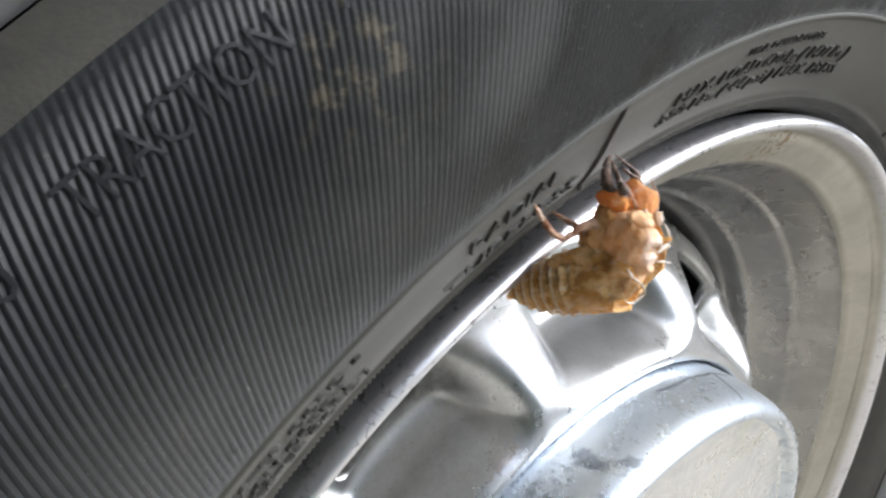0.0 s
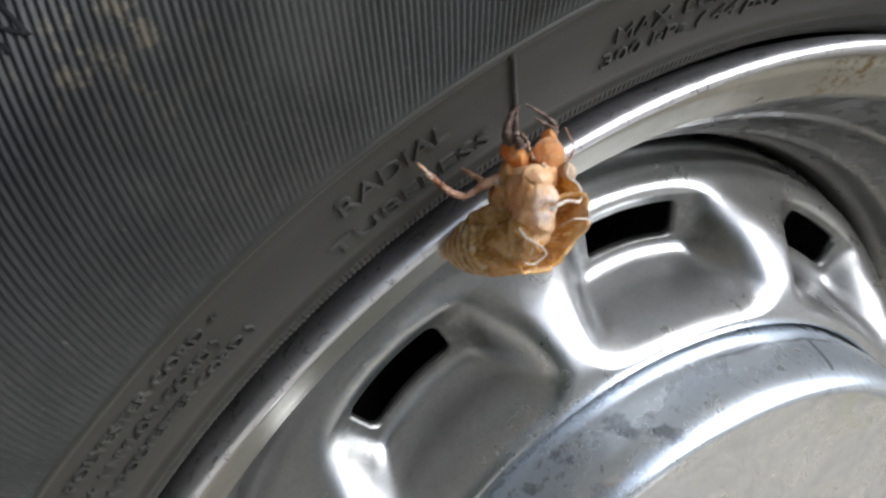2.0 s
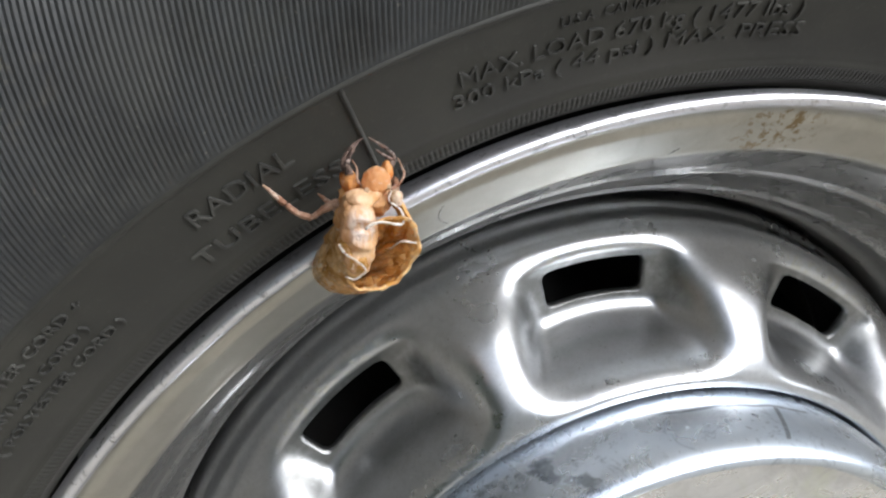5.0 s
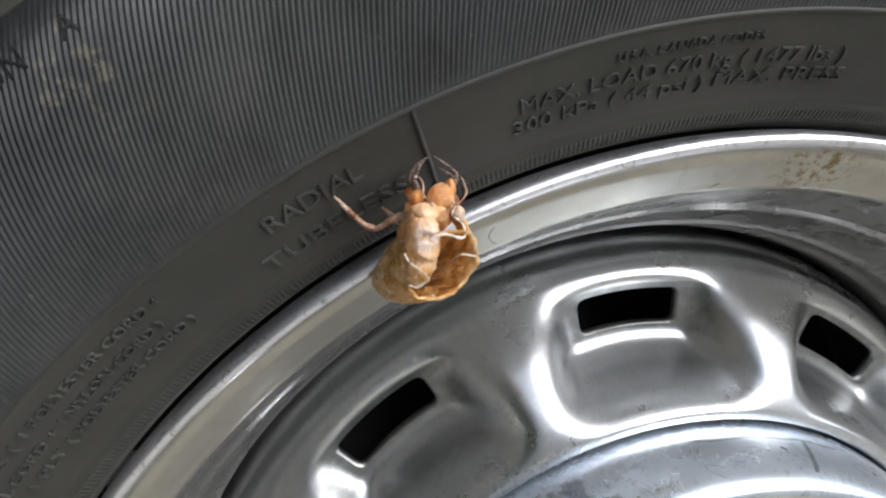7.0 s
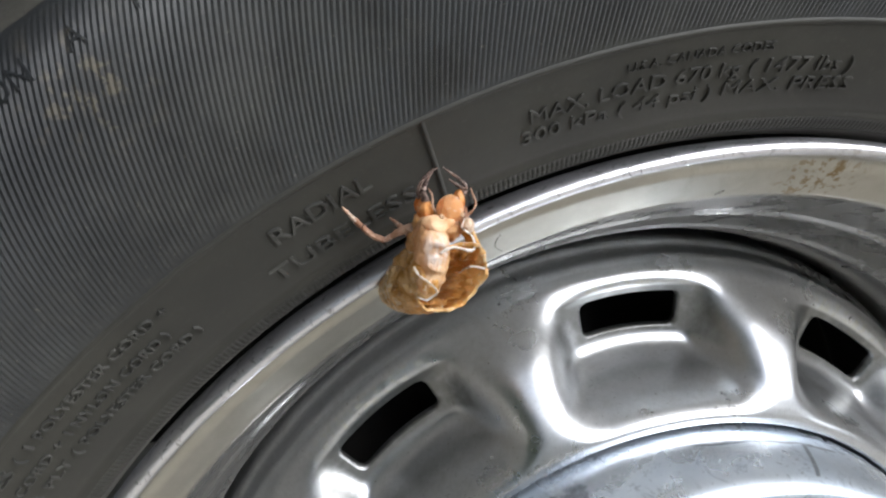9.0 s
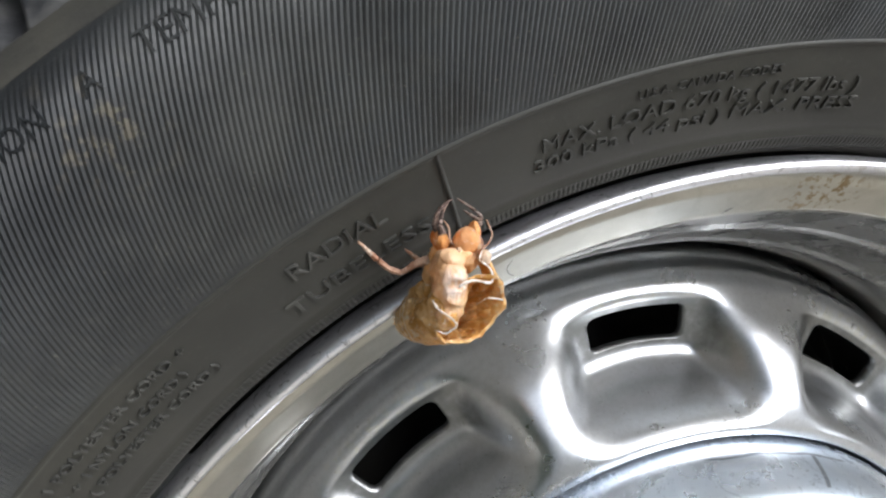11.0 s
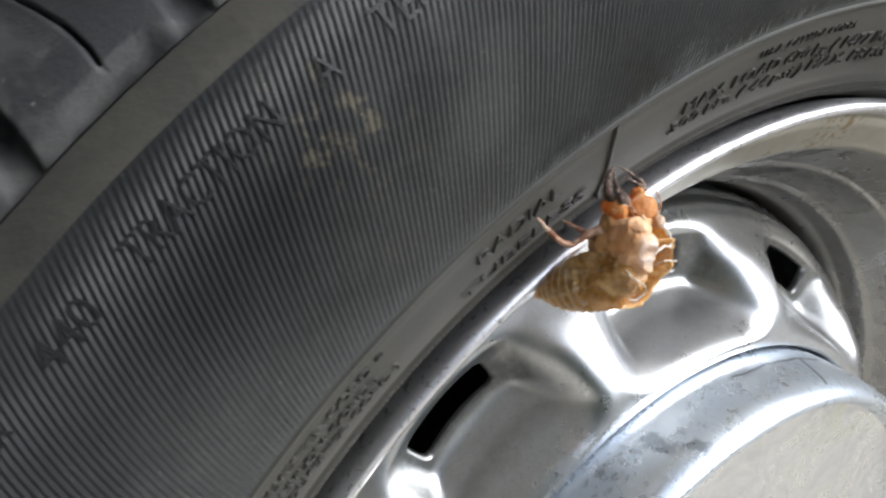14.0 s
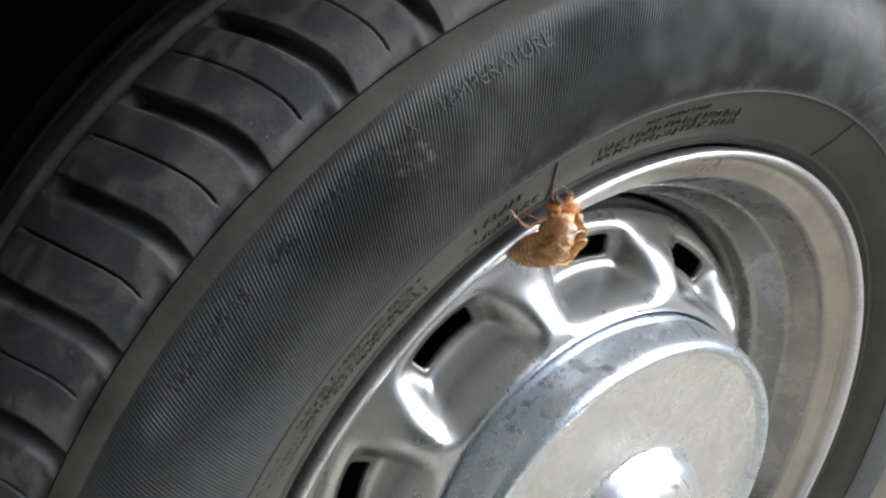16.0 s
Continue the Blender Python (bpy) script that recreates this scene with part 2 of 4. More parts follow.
def cap_material():
    m = Mat("hub_cap_metal", 0.3, 0.9)
    angle, along = m.turned()
    ragged = m.math("SUBTRACT", m.noise(140, 5, 0.7), 0.5)
    angle = m.math("ADD", angle, m.math("MULTIPLY", ragged, 7.0))
    along = m.math("ADD", along, m.math("MULTIPLY", m.math("SUBTRACT", m.noise(170, 4, 0.7, warp=0.4), 0.5), 0.010))
    smudge = m.ramp(m.noise(95, 6, 0.72, warp=0.9), 0.54, 0.66)
    ticks = m.ramp(m.noise(420, 4, 0.7), 0.6, 0.68)
    veil = m.ramp(m.noise(22, 5, 0.6), 0.35, 0.7)
    slant = m.math("ADD", angle, m.math("MULTIPLY", along, -190.0))
    patch = m.math("MAXIMUM", m.math("MULTIPLY", m.within(slant, 110.9, 0.9, 0.5), m.within(along, 0.0068, 0.0042, 0.0012)), m.math("MULTIPLY", m.within(slant, 108.9, 1.1, 0.6), m.within(along, -0.0024, 0.0026, 0.0012)))
    rubbed = m.math("MULTIPLY", m.math("MULTIPLY", m.within(angle, 125.0, 8.0, 5.0), m.within(along, 0.0105, 0.0028, 0.002)), m.ramp(m.noise(260, 5, 0.7), 0.5, 0.6))
    patch = m.math("MAXIMUM", patch, rubbed)
    # a rubbed line with a hook at its end
    swing, deep = m.turned()
    deep = m.math("ADD", deep, m.math("MULTIPLY", m.math("SUBTRACT", m.noise(110, 3, 0.5), 0.5), 0.0028))
    line = m.math("MAXIMUM", m.math("MULTIPLY", m.within(swing, 80.0, 12.0, 2.0), m.within(deep, 0.0108, 0.0003, 0.0005)), m.math("MULTIPLY", m.within(m.math("ADD", swing, m.math("MULTIPLY", deep, 220.0)), 76.0, 0.30, 0.25), m.within(deep, 0.0030, 0.0068, 0.0008)))
    line = m.math("MULTIPLY", line, m.ramp(m.noise(500, 4, 0.7), 0.3, 0.5, 0.45, 1.0))
    patch = m.math("MULTIPLY", patch, m.ramp(m.noise(330, 5, 0.7), 0.3, 0.55, 0.45, 1.0))
    a = m.mix(veil, (0.80, 0.85, 0.91), (0.62, 0.69, 0.77))
    a = m.mix(m.math("MULTIPLY", smudge, 0.65), a, (0.31, 0.355, 0.41))
    a = m.mix(m.math("MULTIPLY", ticks, 0.5), a, (0.28, 0.31, 0.35))
    a = m.mix(m.math("MULTIPLY", patch, 0.75), a, (0.24, 0.27, 0.31))
    a = m.mix(m.math("MULTIPLY", line, 0.8), a, (0.16, 0.18, 0.21))
    m.set("Base Color", a).set("Roughness", m.math("ADD", m.ramp(veil, 0, 1, 0.24, 0.36), m.math("MULTIPLY", smudge, 0.12)))
    return m.bump(m.noise(350, 4, 0.6), 0.06, 0.0005).m


def cap_face_material():
    m = Mat("cap_face_metal", 0.3, 1.0)
    veil, wipe = m.ramp(m.noise(24, 6, 0.68, warp=1.0), 0.38, 0.62), m.ramp(m.noise(55, 6, 0.74, warp=0.9), 0.44, 0.66)
    # yellow-green mottling painted in for the reflection of foliage
    foliage_tint = m.ramp(m.noise(30, 5, 0.65, warp=1.2), 0.5, 0.72)
    a = m.mix(veil, (0.95, 0.96, 0.97), (0.76, 0.77, 0.78))
    a = m.mix(m.math("MULTIPLY", foliage_tint, 0.55), a, (0.72, 0.76, 0.62))
    a = m.mix(m.math("MULTIPLY", wipe, 0.6), a, (0.64, 0.64, 0.64))
    a = m.mix(m.math("MULTIPLY", m.ramp(m.noise(700, 3, 0.6), 0.66, 0.74), 0.4), a, (0.3, 0.29, 0.27))
    m.set("Base Color", a).set("Roughness", m.math("ADD", m.ramp(veil, 0, 1, 0.24, 0.36), m.math("MULTIPLY", wipe, 0.12)))
    return m.bump(m.noise(60, 4, 0.6), 0.12, 0.0015).m


def plain_material(name, low, high, scale, rough, bump=0.0):
    m = Mat(name, rough)
    m.set("Base Color", m.mix(m.ramp(m.noise(scale, 6, 0.65), 0.3, 0.7), low, high))
    return m.bump(m.noise(scale * 6, 5, 0.65), 0.5, bump).m if bump else m.m


# ---- helpers for shapes ----
def polar(r, degrees, y):
    return (r * math.cos(radians(degrees)), y, r * math.sin(radians(degrees)))


def mesh_object(name, verts, faces, material, parent=None, label="", smooth=True):
    me = bpy.data.meshes.new(name)
    me.from_pydata([tuple(v) for v in verts], [], [tuple(f) for f in faces])
    me.validate()
    me.polygons.foreach_set("use_smooth", [smooth] * len(me.polygons))
    me.materials.append(material)
    ob = new(name, me)
    ob.parent = parent
    return tagged(ob, label)


def part(name, bm, material, parent, label="", smooth=True):
    me = bpy.data.meshes.new(name)
    bm.to_mesh(me)
    bm.free()
    me.polygons.foreach_set("use_smooth", [smooth] * len(me.polygons))
    me.materials.append(material)
    ob = new(name, me)
    ob.parent = parent
    return tagged(ob, label)


def spline(points, n):
    """n + 1 points of a smooth curve through the given ones, at even steps of length."""
    p = np.array(points, float)
    p = np.vstack([2 * p[0] - p[1], p, 2 * p[-1] - p[-2]])
    u = np.linspace(0, 1, 24, endpoint=False)[:, None]
    rows = []
    for a, b, c, d in zip(p, p[1:], p[2:], p[3:]):
        rows.append(0.5 * (2 * b + (c - a) * u + (2 * a - 5 * b + 4 * c - d) * u**2 + (3 * b - a - 3 * c + d) * u**3))
    rows = np.vstack([*rows, p[-2:-1]])
    s = np.r_[0, np.cumsum(np.linalg.norm(np.diff(rows, axis=0), axis=1))]
    return np.stack([np.interp(np.linspace(0, s[-1], n + 1), s, rows[:, k]) for k in range(p.shape[1])], 1)


def grid_faces(rows, columns, first=0, closed=True):
    out = []
    for i in range(rows - 1):
        for j in range(columns if closed else columns - 1):
            k = (j + 1) % columns
            out.append((first + i * columns + j, first + i * columns + k, first + (i + 1) * columns + k, first + (i + 1) * columns + j))
    return out


def lathe(profile, segments):
    """Vertices and faces of a profile of (r, y) turned about the y axis."""
    angles = np.linspace(0, 2 * np.pi, segments, endpoint=False)
    verts = [(r * math.cos(a), y, r * math.sin(a)) for r, y in profile for a in angles]
    return verts, grid_faces(len(profile), segments)


# ---- the wheel ----
AXLE = 0.312
RUBBER, BAND, LETTER, TREAD = rubber_material(), band_material(), letter_material(), tread_material()
CHROME, LIP, BARREL, SHOULDER, CAP, CAP_FACE = chrome_material(), rim_material(), barrel_material("barrel_metal", 0.38, 0.88, 0.26), barrel_material("shoulder_metal", 0.45, 0.75, 0.3), cap_material(), cap_face_material()
STRIP = plain_material("shoulder_rubber", (0.020, 0.0198, 0.0165), (0.040, 0.038, 0.030), 60, 0.75, 0.0004)
DARK = plain_material("dark_backing_metal", (0.01, 0.01, 0.01), (0.022, 0.02, 0.018), 40, 0.8)

wheel = tagged(new("car_wheel"), "dusty black-tyred car wheel with dull silver rim on concrete ground", "wheel")
wheel.location = (0, 0, AXLE)

# the tyre's outer side, from the bead to the shoulder: (r, y), y towards the car
SIDE = [(0.2064, 0.0110), (0.2074, 0.0070), (0.2081, 0.0050), (0.2088, 0.0032), (0.2097, 0.0014), (0.2110, 0.0002), (0.2121, -0.0005), (0.2129, -0.0014), (0.2141, -0.0013), (0.2166, -0.0032), (0.2225, -0.0072), (0.2300, -0.0114), (0.2353, -0.0142),
        (0.2450, -0.0171), (0.2560, -0.0186), (0.2670, -0.0182), (0.2754, -0.0160), (0.2830, -0.0118), (0.2880, -0.0070), (0.2905, -0.0034)]
side_curve = spline(SIDE, 400)


def side_y(r):
    return float(np.interp(r, side_curve[:, 0], side_curve[:, 1]))


def side_normal(r):
    """The outward direction (dr, dy) of the tyre's side at r."""
    slope = (side_y(r + 0.0008) - side_y(r - 0.0008)) / 0.0016
    n = math.hypot(1, slope)
    return slope / n, -1 / n


R_BAND, R_RIBS = 0.2353, 0.2856


def build_tyre():
    # smooth band with the small print, a bead line at its outer edge
    rs = [r for r, _ in spline(SIDE, 120) if r < R_BAND - 0.0012]
    prof = [(r, side_y(r)) for r in rs]
    for r, lift in ((R_BAND - 0.0009, 0.0), (R_BAND - 0.0006, 0.0005), (R_BAND, 0.0006), (R_BAND + 0.0003, 0.0)):
        n = side_normal(r)
        prof.append((r + n[0] * lift, side_y(r) + n[1] * lift))
    prof.append((R_BAND + 0.0008, side_y(R_BAND + 0.0008) + 0.0006))
    tyre = mesh_object("tyre", *lathe(prof, 720), BAND, wheel, "worn black rubber car tyre with ribbed sidewall and dusty tread")
    # short serrations beside the rim
    ribs = 1100
    verts, faces = [], []
    steps = [0.2089, 0.2095, 0.2108, 0.2120, 0.2127]
    heights = [0, 0.0002, 0.00022, 0.0002, 0]
    for r, h in zip(steps, heights):
        n = side_normal(r)
        for k in range(ribs):
            for f, g in ((0, 0), (0.2, 1), (0.55, 1), (0.75, 0)):
                a = 2 * math.pi * (k + f) / ribs
                q = r + n[0] * h * g
                verts.append((q * math.cos(a), side_y(r) + n[1] * (h * g + 0.00005), q * math.sin(a)))
    mesh_object("bead_serration", verts, grid_faces(len(steps), ribs * 4), BAND, tyre, "", False)
    # the wide zone of fine radial ribs, rubbed low in places
    pick = random.Random(4)
    worn = [pick.uniform(0.5, 1.0) for _ in range(1350)]

    def wear_at(r, a):
        q = Vector((r * math.cos(a), 0, r * math.sin(a)))
        return min(1.0, max(0.42, 0.86 + 0.8 * noise.noise(q * 26) + 0.35 * noise.noise(q * 90)))

    ribs = 1350
    verts, faces = [], []
    rr = np.linspace(R_BAND + 0.0002, R_RIBS, 26)
    for i, r in enumerate(rr):
        n = side_normal(r)
        fade = 0.0 if i in (0, 25) else min(1.0, (25 - i) / 4)
        out = r - R_BAND
        sweep = -radians(72 * out + 500 * out * out)  # the ribs lean away from the radius
        for k in range(ribs):
            for f, g in ((0.0, 0.0), (0.26, 0.55), (0.46, 1.0), (0.76, 0.6)):
                a = 2 * math.pi * (k + f) / ribs + sweep
                h = 0.00042 * g * fade * (worn[k] if i == 1 else 1.0) * wear_at(r, a)
                q = r + n[0] * h
                verts.append((q * math.cos(a), side_y(r) + n[1] * h, q * math.sin(a)))
    mesh_object("sidewall_ribs", verts, grid_faces(26, ribs * 4), RUBBER, tyre, "fine radial ribs moulded into black rubber", False)
    # shoulder strip between the ribs and the tread, and the hidden inner side
    prof = [(R_RIBS - 0.0004, side_y(R_RIBS - 0.0004) - 0.0001), (R_RIBS + 0.0006, side_y(R_RIBS + 0.0006) - 0.0002), (R_RIBS + 0.0022, side_y(R_RIBS + 0.0022) - 0.0002), (0.2905, side_y(0.2905))]
    mesh_object("shoulder_strip", *lathe(prof, 360), STRIP, tyre, "smooth dusty rubber shoulder")
    inner = spline([(0.3165, 0.150), (0.300, 0.163), (0.270, 0.174), (0.235, 0.168), (0.207, 0.152)], 20)
    mesh_object("inner_sidewall", *lathe(inner, 180), RUBBER, tyre, "plain black rubber inner sidewall")
    return tyre


TREAD_PROFILE = [(0.2905, -0.0022), (0.2945, 0.0012), (0.2990, 0.0058), (0.3045, 0.0130), (0.3095, 0.0215), (0.3130, 0.0310), (0.3160, 0.0430), (0.3180, 0.0560), (0.3192, 0.0690), (0.3195, 0.0800), (0.3192, 0.0910), (0.3180, 0.1040), (0.3160, 0.1170), (0.3130, 0.1290), (0.3095, 0.1385), (0.3045, 0.1470), (0.3165, 0.150)]
PITCHES, WIDE_AT = 54, 130.93


def lean(s):
    """Degrees by which a groove has swung at s metres along the tread from its outer end."""
    x = np.array([0.0, 0.004, 0.009, 0.014, 0.020, 0.026, 0.034, 0.042, 0.053, 0.064, 0.16])
    v = np.array([0.42, 0.20, 0.02, 0.0, 0.18, 0.42, 0.78, 1.15, 1.65, 2.15, 6.0])
    return float(np.interp(s, x, v))


def build_tread(tyre):
    curve = spline(TREAD_PROFILE[:-1], 130)
    s = np.r_[0, np.cumsum(np.linalg.norm(np.diff(curve, axis=0), axis=1))]
    tang = np.gradient(curve, axis=0)
    tang /= np.linalg.norm(tang, axis=1)[:, None]
    # one pitch: fractions across it with what is cut there (0 none, 1 wide groove, 2 thin slit)
    deg = 360 / PITCHES
    cuts = [(-0.10, 0), (-0.03, 0), (-0.006, 0.0), (0.004, 0.8), (0.020, 1.0), (0.075, 1.0), (0.130, 0.88), (0.165, 0.55), (0.190, 0.16), (0.205, 0.03), (0.225, 0), (0.27, 0), (0.30, 0), (0.38, 0), (0.47, 0),
            (0.530, 0), (0.545, 0), (0.549, 2.0), (0.569, 2.0), (0.573, 0), (0.60, 0), (0.66, 0), (0.74, 0), (0.80, 0), (0.85, 0)]
    verts = []
    for i, (r, y) in enumerate(curve):
        n = np.array([tang[i][1], -tang[i][0]])
        n = n if n[0] > 0 else -n
        wide = float(np.interp(s[i], [0.0, 0.0015, 0.006, 0.012, 0.062, 0.068], [0.0002, 0.0016, 0.0034, 0.0058, 0.0070, 0.0]))
        thin = float(np.interp(s[i], [0.005, 0.007, 0.02, 0.060, 0.064], [0, 0.0018, 0.0035, 0.0035, 0.0]))
        ring = 0.0
        for c in (0.073, 0.108):
            ring = max(ring, 0.007 * float(np.interp(abs(s[i] - c), [0.0035, 0.0048], [1, 0])))
        slot = 0.0009 * float(np.interp(s[i], [0.0004, 0.0012, 0.0040, 0.0048], [0, 1, 1, 0]))
        if s[i] > 0.0685:
            wide = thin = 0.0
        for p in range(PITCHES):
            for f, c in cuts:
                # the wide groove lies at the start of a pitch and the slit at its middle; angles grow against the picture's clock
                a = radians(WIDE_AT + deg * (p + f) + lean(s[i]))
                depth = max(ring, wide * c if c <= 1 else thin, slot if 0.29 < f < 0.80 else 0)
                q = r - n[0] * depth
                verts.append((q * math.cos(a), y - n[1] * depth, q * math.sin(a)))
    return mesh_object("tread", verts, grid_faces(len(curve), PITCHES * len(cuts)), TREAD, tyre, "dusty worn tread with curved side grooves and slits")


def wrapped_text(text, r, start, end, height, tyre, lift, material):
    """Raised lettering along an arc of the tyre's side: baseline radius, start and end in degrees, capital height."""
    cu = bpy.data.curves.new("lettering", "FONT")
    cu.body, cu.size, cu.resolution_u = text, 1.0, 2
    cu.extrude, cu.offset = 0.02, -0.004
    tmp = bpy.data.objects.new("lettering", cu)
    scene.collection.objects.link(tmp)
    me = bpy.data.meshes.new_from_object(tmp.evaluated_get(bpy.context.evaluated_depsgraph_get()))
    bpy.data.objects.remove(tmp)
    bm = bmesh.new()
    bm.from_mesh(me)
    bmesh.ops.remove_doubles(bm, verts=bm.verts, dist=1e-5)
    xs = [v.co.x for v in bm.verts]
    x0, wide = min(xs), max(xs) - min(xs)
    cap = 0.69
    for v in bm.verts:
        a = radians(start + (end - start) * (v.co.x - x0) / wide)
        q = r + v.co.y / cap * height
        n = side_normal(q)
        h = lift if v.co.z > 0 else -0.0004
        q2 = q + n[0] * h
        v.co = (q2 * math.cos(a), side_y(q) + n[1] * h, q2 * math.sin(a))
    bm.normal_update()
    return part("lettering", bm, material, tyre, "raised black rubber lettering", False)


tyre = build_tyre()
build_tread(tyre)

LINES = [
    ("RADIAL", 0.2263, 122.7, 117.0, 0.0038, 0.0006),
    ("TUBELESS", 0.2182, 124.2, 115.0, 0.0037, 0.0006),
    ("U.S.A. CANADA CODES", 0.2294, 102.4, 93.8, 0.0019, 0.0005),
    ("MAX. LOAD 670 kg ( 1477 lbs )", 0.2243, 107.9, 88.1, 0.0032, 0.0006),
    ("300 kPa ( 44 psi ) MAX. PRESS", 0.2199, 108.5, 87.5, 0.0030, 0.0006),
    ("PLIES ( 1", 0.2294, 143.6, 138.9, 0.0021, 0.0007),
    ("POLYESTER CORD +", 0.2294, 138.3, 129.0, 0.0021, 0.0007),
    ("STEEL CORD + 1", 0.2249, 145.2, 137.6, 0.0020, 0.0007),
    ("NYLON CORD )", 0.2249, 137.1, 130.1, 0.0020, 0.0007),
    ("1 PLY (", 0.2208, 142.3, 138.6, 0.0020, 0.0007),
    ("POLYESTER CORD )", 0.2208, 138.1, 128.9, 0.0020, 0.0007),
    ("TREADWEAR", 0.2755, 144.8, 137.3, 0.0044, 0.0005),
    ("440", 0.2755, 135.4, 133.2, 0.0044, 0.0005),
    ("TRACTION", 0.2755, 131.6, 125.65, 0.0044, 0.0005),
    ("A", 0.2755, 124.1, 123.3, 0.0044, 0.0005),
    ("TEMPERATURE", 0.2755, 121.6, 112.2, 0.0044, 0.0005),
]
for text, r, a0, a1, h, up in LINES:
    wrapped_text(text, r, a0, a1, h, tyre, up, RUBBER if r > R_BAND else LETTER)


def radial_ridge(degrees, r0, r1, width):
    """The mould line across the smooth band."""
    bm = bmesh.new()
    rows = []
    for i in range(13):
        r = r0 + (r1 - r0) * i / 12
        n = side_normal(r)
        row = []
        for k, h in ((-0.5, -0.0002), (-0.3, 0.0006), (0.3, 0.0006), (0.5, -0.0002)):
            a = radians(degrees) + k * width / r
            q = r + n[0] * h
            row.append(bm.verts.new((q * math.cos(a), side_y(r) + n[1] * h, q * math.sin(a))))
        rows.append(row)
    for a, b in zip(rows, rows[1:]):
        for k in range(3):
            bm.faces.new((a[k], a[k + 1], b[k + 1], b[k]))
    bm.faces.new(rows[-1][::-1])
    return part("mould_line", bm, LETTER, tyre, "thin raised mould line of black rubber")


def lettering_bars(r, start, end, height):
    """Small print that cannot be read, as a row of raised bars."""
    pick = random.Random(int(r * 1e5))
    a, bm = start, bmesh.new()
    while a > end:
        if pick.random() < 0.84:
            for k in range(pick.choice((1, 2, 2))):
                u = a - 0.16 * k - 0.02
                q0, q1 = r + height * pick.uniform(0.0, 0.12), r + height * pick.uniform(0.85, 1.0)
                ring = []
                for q, d in ((q0, 0.0), (q0, 0.09), (q1, 0.09), (q1, 0.0)):
                    n = side_normal(q)
                    for h in (-0.0003, 0.0004):
                        p = q + n[0] * h
                        ring.append(bm.verts.new((p * math.cos(radians(u - d)), side_y(q) + n[1] * h, p * math.sin(radians(u - d)))))
                for i in range(4):
                    j = (i + 1) % 4
                    bm.faces.new((ring[2 * i], ring[2 * j], ring[2 * j + 1], ring[2 * i + 1]))
                bm.faces.new((ring[1], ring[3], ring[5], ring[7]))
        a -= 0.55
    bmesh.ops.recalc_face_normals(bm, faces=bm.faces)
    return part("lettering", bm, LETTER, tyre, "row of small worn raised print", False)


for r, a0, a1, h in ((0.2294, 151.5, 144.3, 0.0021), (0.2249, 151.0, 145.9, 0.0020), (0.2208, 150.0, 143.0, 0.0020)):
    lettering_bars(r, a0, a1, h)
radial_ridge(113.5, 0.2130, 0.2350, 0.0012)
radial_ridge(67.4, 0.2135, 0.2350, 0.0010)

# the rim: flange, ledge and barrel, with the metal's thickness behind
RIM = [(0.2059, 0.0080), (0.2069, 0.0030), (0.2071, 0.0000), (0.2067, -0.0018), (0.2060, -0.0027), (0.2049, -0.0030), (0.2036, -0.0018), (0.2027, 0.0014), (0.2018, 0.0041), (0.2008, 0.0052), (0.1996, 0.0054), (0.1984, 0.0058), (0.1968, 0.0069), (0.1940, 0.0088), (0.1918, 0.0104), (0.1907, 0.0110), (0.1898, 0.0124), (0.1892, 0.0140), (0.1882, 0.0165), (0.1855, 0.0215),
       (0.1823, 0.0280), (0.1809, 0.0310), (0.1799, 0.0317), (0.1789, 0.0330), (0.1778, 0.0360), (0.1755, 0.0415), (0.1732, 0.0460), (0.1717, 0.0487), (0.1706, 0.0498), (0.1697, 0.0510), (0.1692, 0.0535), (0.1688, 0.0570), (0.1680, 0.0598), (0.1668, 0.0614), (0.1658, 0.0636), (0.1652, 0.0680), (0.1650, 0.0760), (0.1648, 0.1300)]
curve = spline(RIM, 190)
edge = next(k for k, p in enumerate(curve) if p[1] > 0.0138)
rim = mesh_object("rim", *lathe(curve[: edge + 1], 720), LIP, wheel, "dull silver steel rim with chipped lip and brown rust spots")
step = next(k for k, p in enumerate(curve) if p[1] > 0.0503)
mesh_object("barrel", *lathe(curve[edge : step + 1], 360), BARREL, wheel, "dull dark grey inner wall of the rim")
mesh_object("drop_shoulder", *lathe(curve[step:], 360), SHOULDER, wheel, "dull silver shoulder deep inside the rim")


# the pressed disc: centre, spokes and sunken pockets with window openings
HOLES, HOLE_AT = 10, 93.9
FACE = [(0.100, 0.0350), (0.1130, 0.0345), (0.1146, 0.0310), (0.1152, 0.0218), (0.1160, 0.0187), (0.1173, 0.0178), (0.1192, 0.0180), (0.1225, 0.0192), (0.1262, 0.0208), (0.1310, 0.0240), (0.1370, 0.0294), (0.1430, 0.0354), (0.1490, 0.0423), (0.1525, 0.0472), (0.1552, 0.0512), (0.1570, 0.0546), (0.1582, 0.0580), (0.1591, 0.0612), (0.1600, 0.0638), (0.1612, 0.0654), (0.1622, 0.0676), (0.1627, 0.0720), (0.1630, 0.0860)]
# the rolled outer edge beyond each window
ROLL = [(0.1430, 0.0356), (0.1480, 0.0442), (0.1510, 0.0492), (0.1522, 0.0505), (0.1537, 0.0511), (0.1552, 0.0520), (0.1566, 0.0531), (0.1577, 0.0547), (0.1584, 0.0575), (0.1591, 0.0612), (0.1600, 0.0638), (0.1612, 0.0654), (0.1622, 0.0676), (0.1627, 0.0720), (0.1630, 0.0860)]
HOLE_R, HOLE_HALF = (0.1354, 0.1478), 7.1


def smooth_step(x, a, b):
    u = min(1.0, max(0.0, (x - a) / (b - a)))
    return u * u * u * (u * (6 * u - 15) + 10)


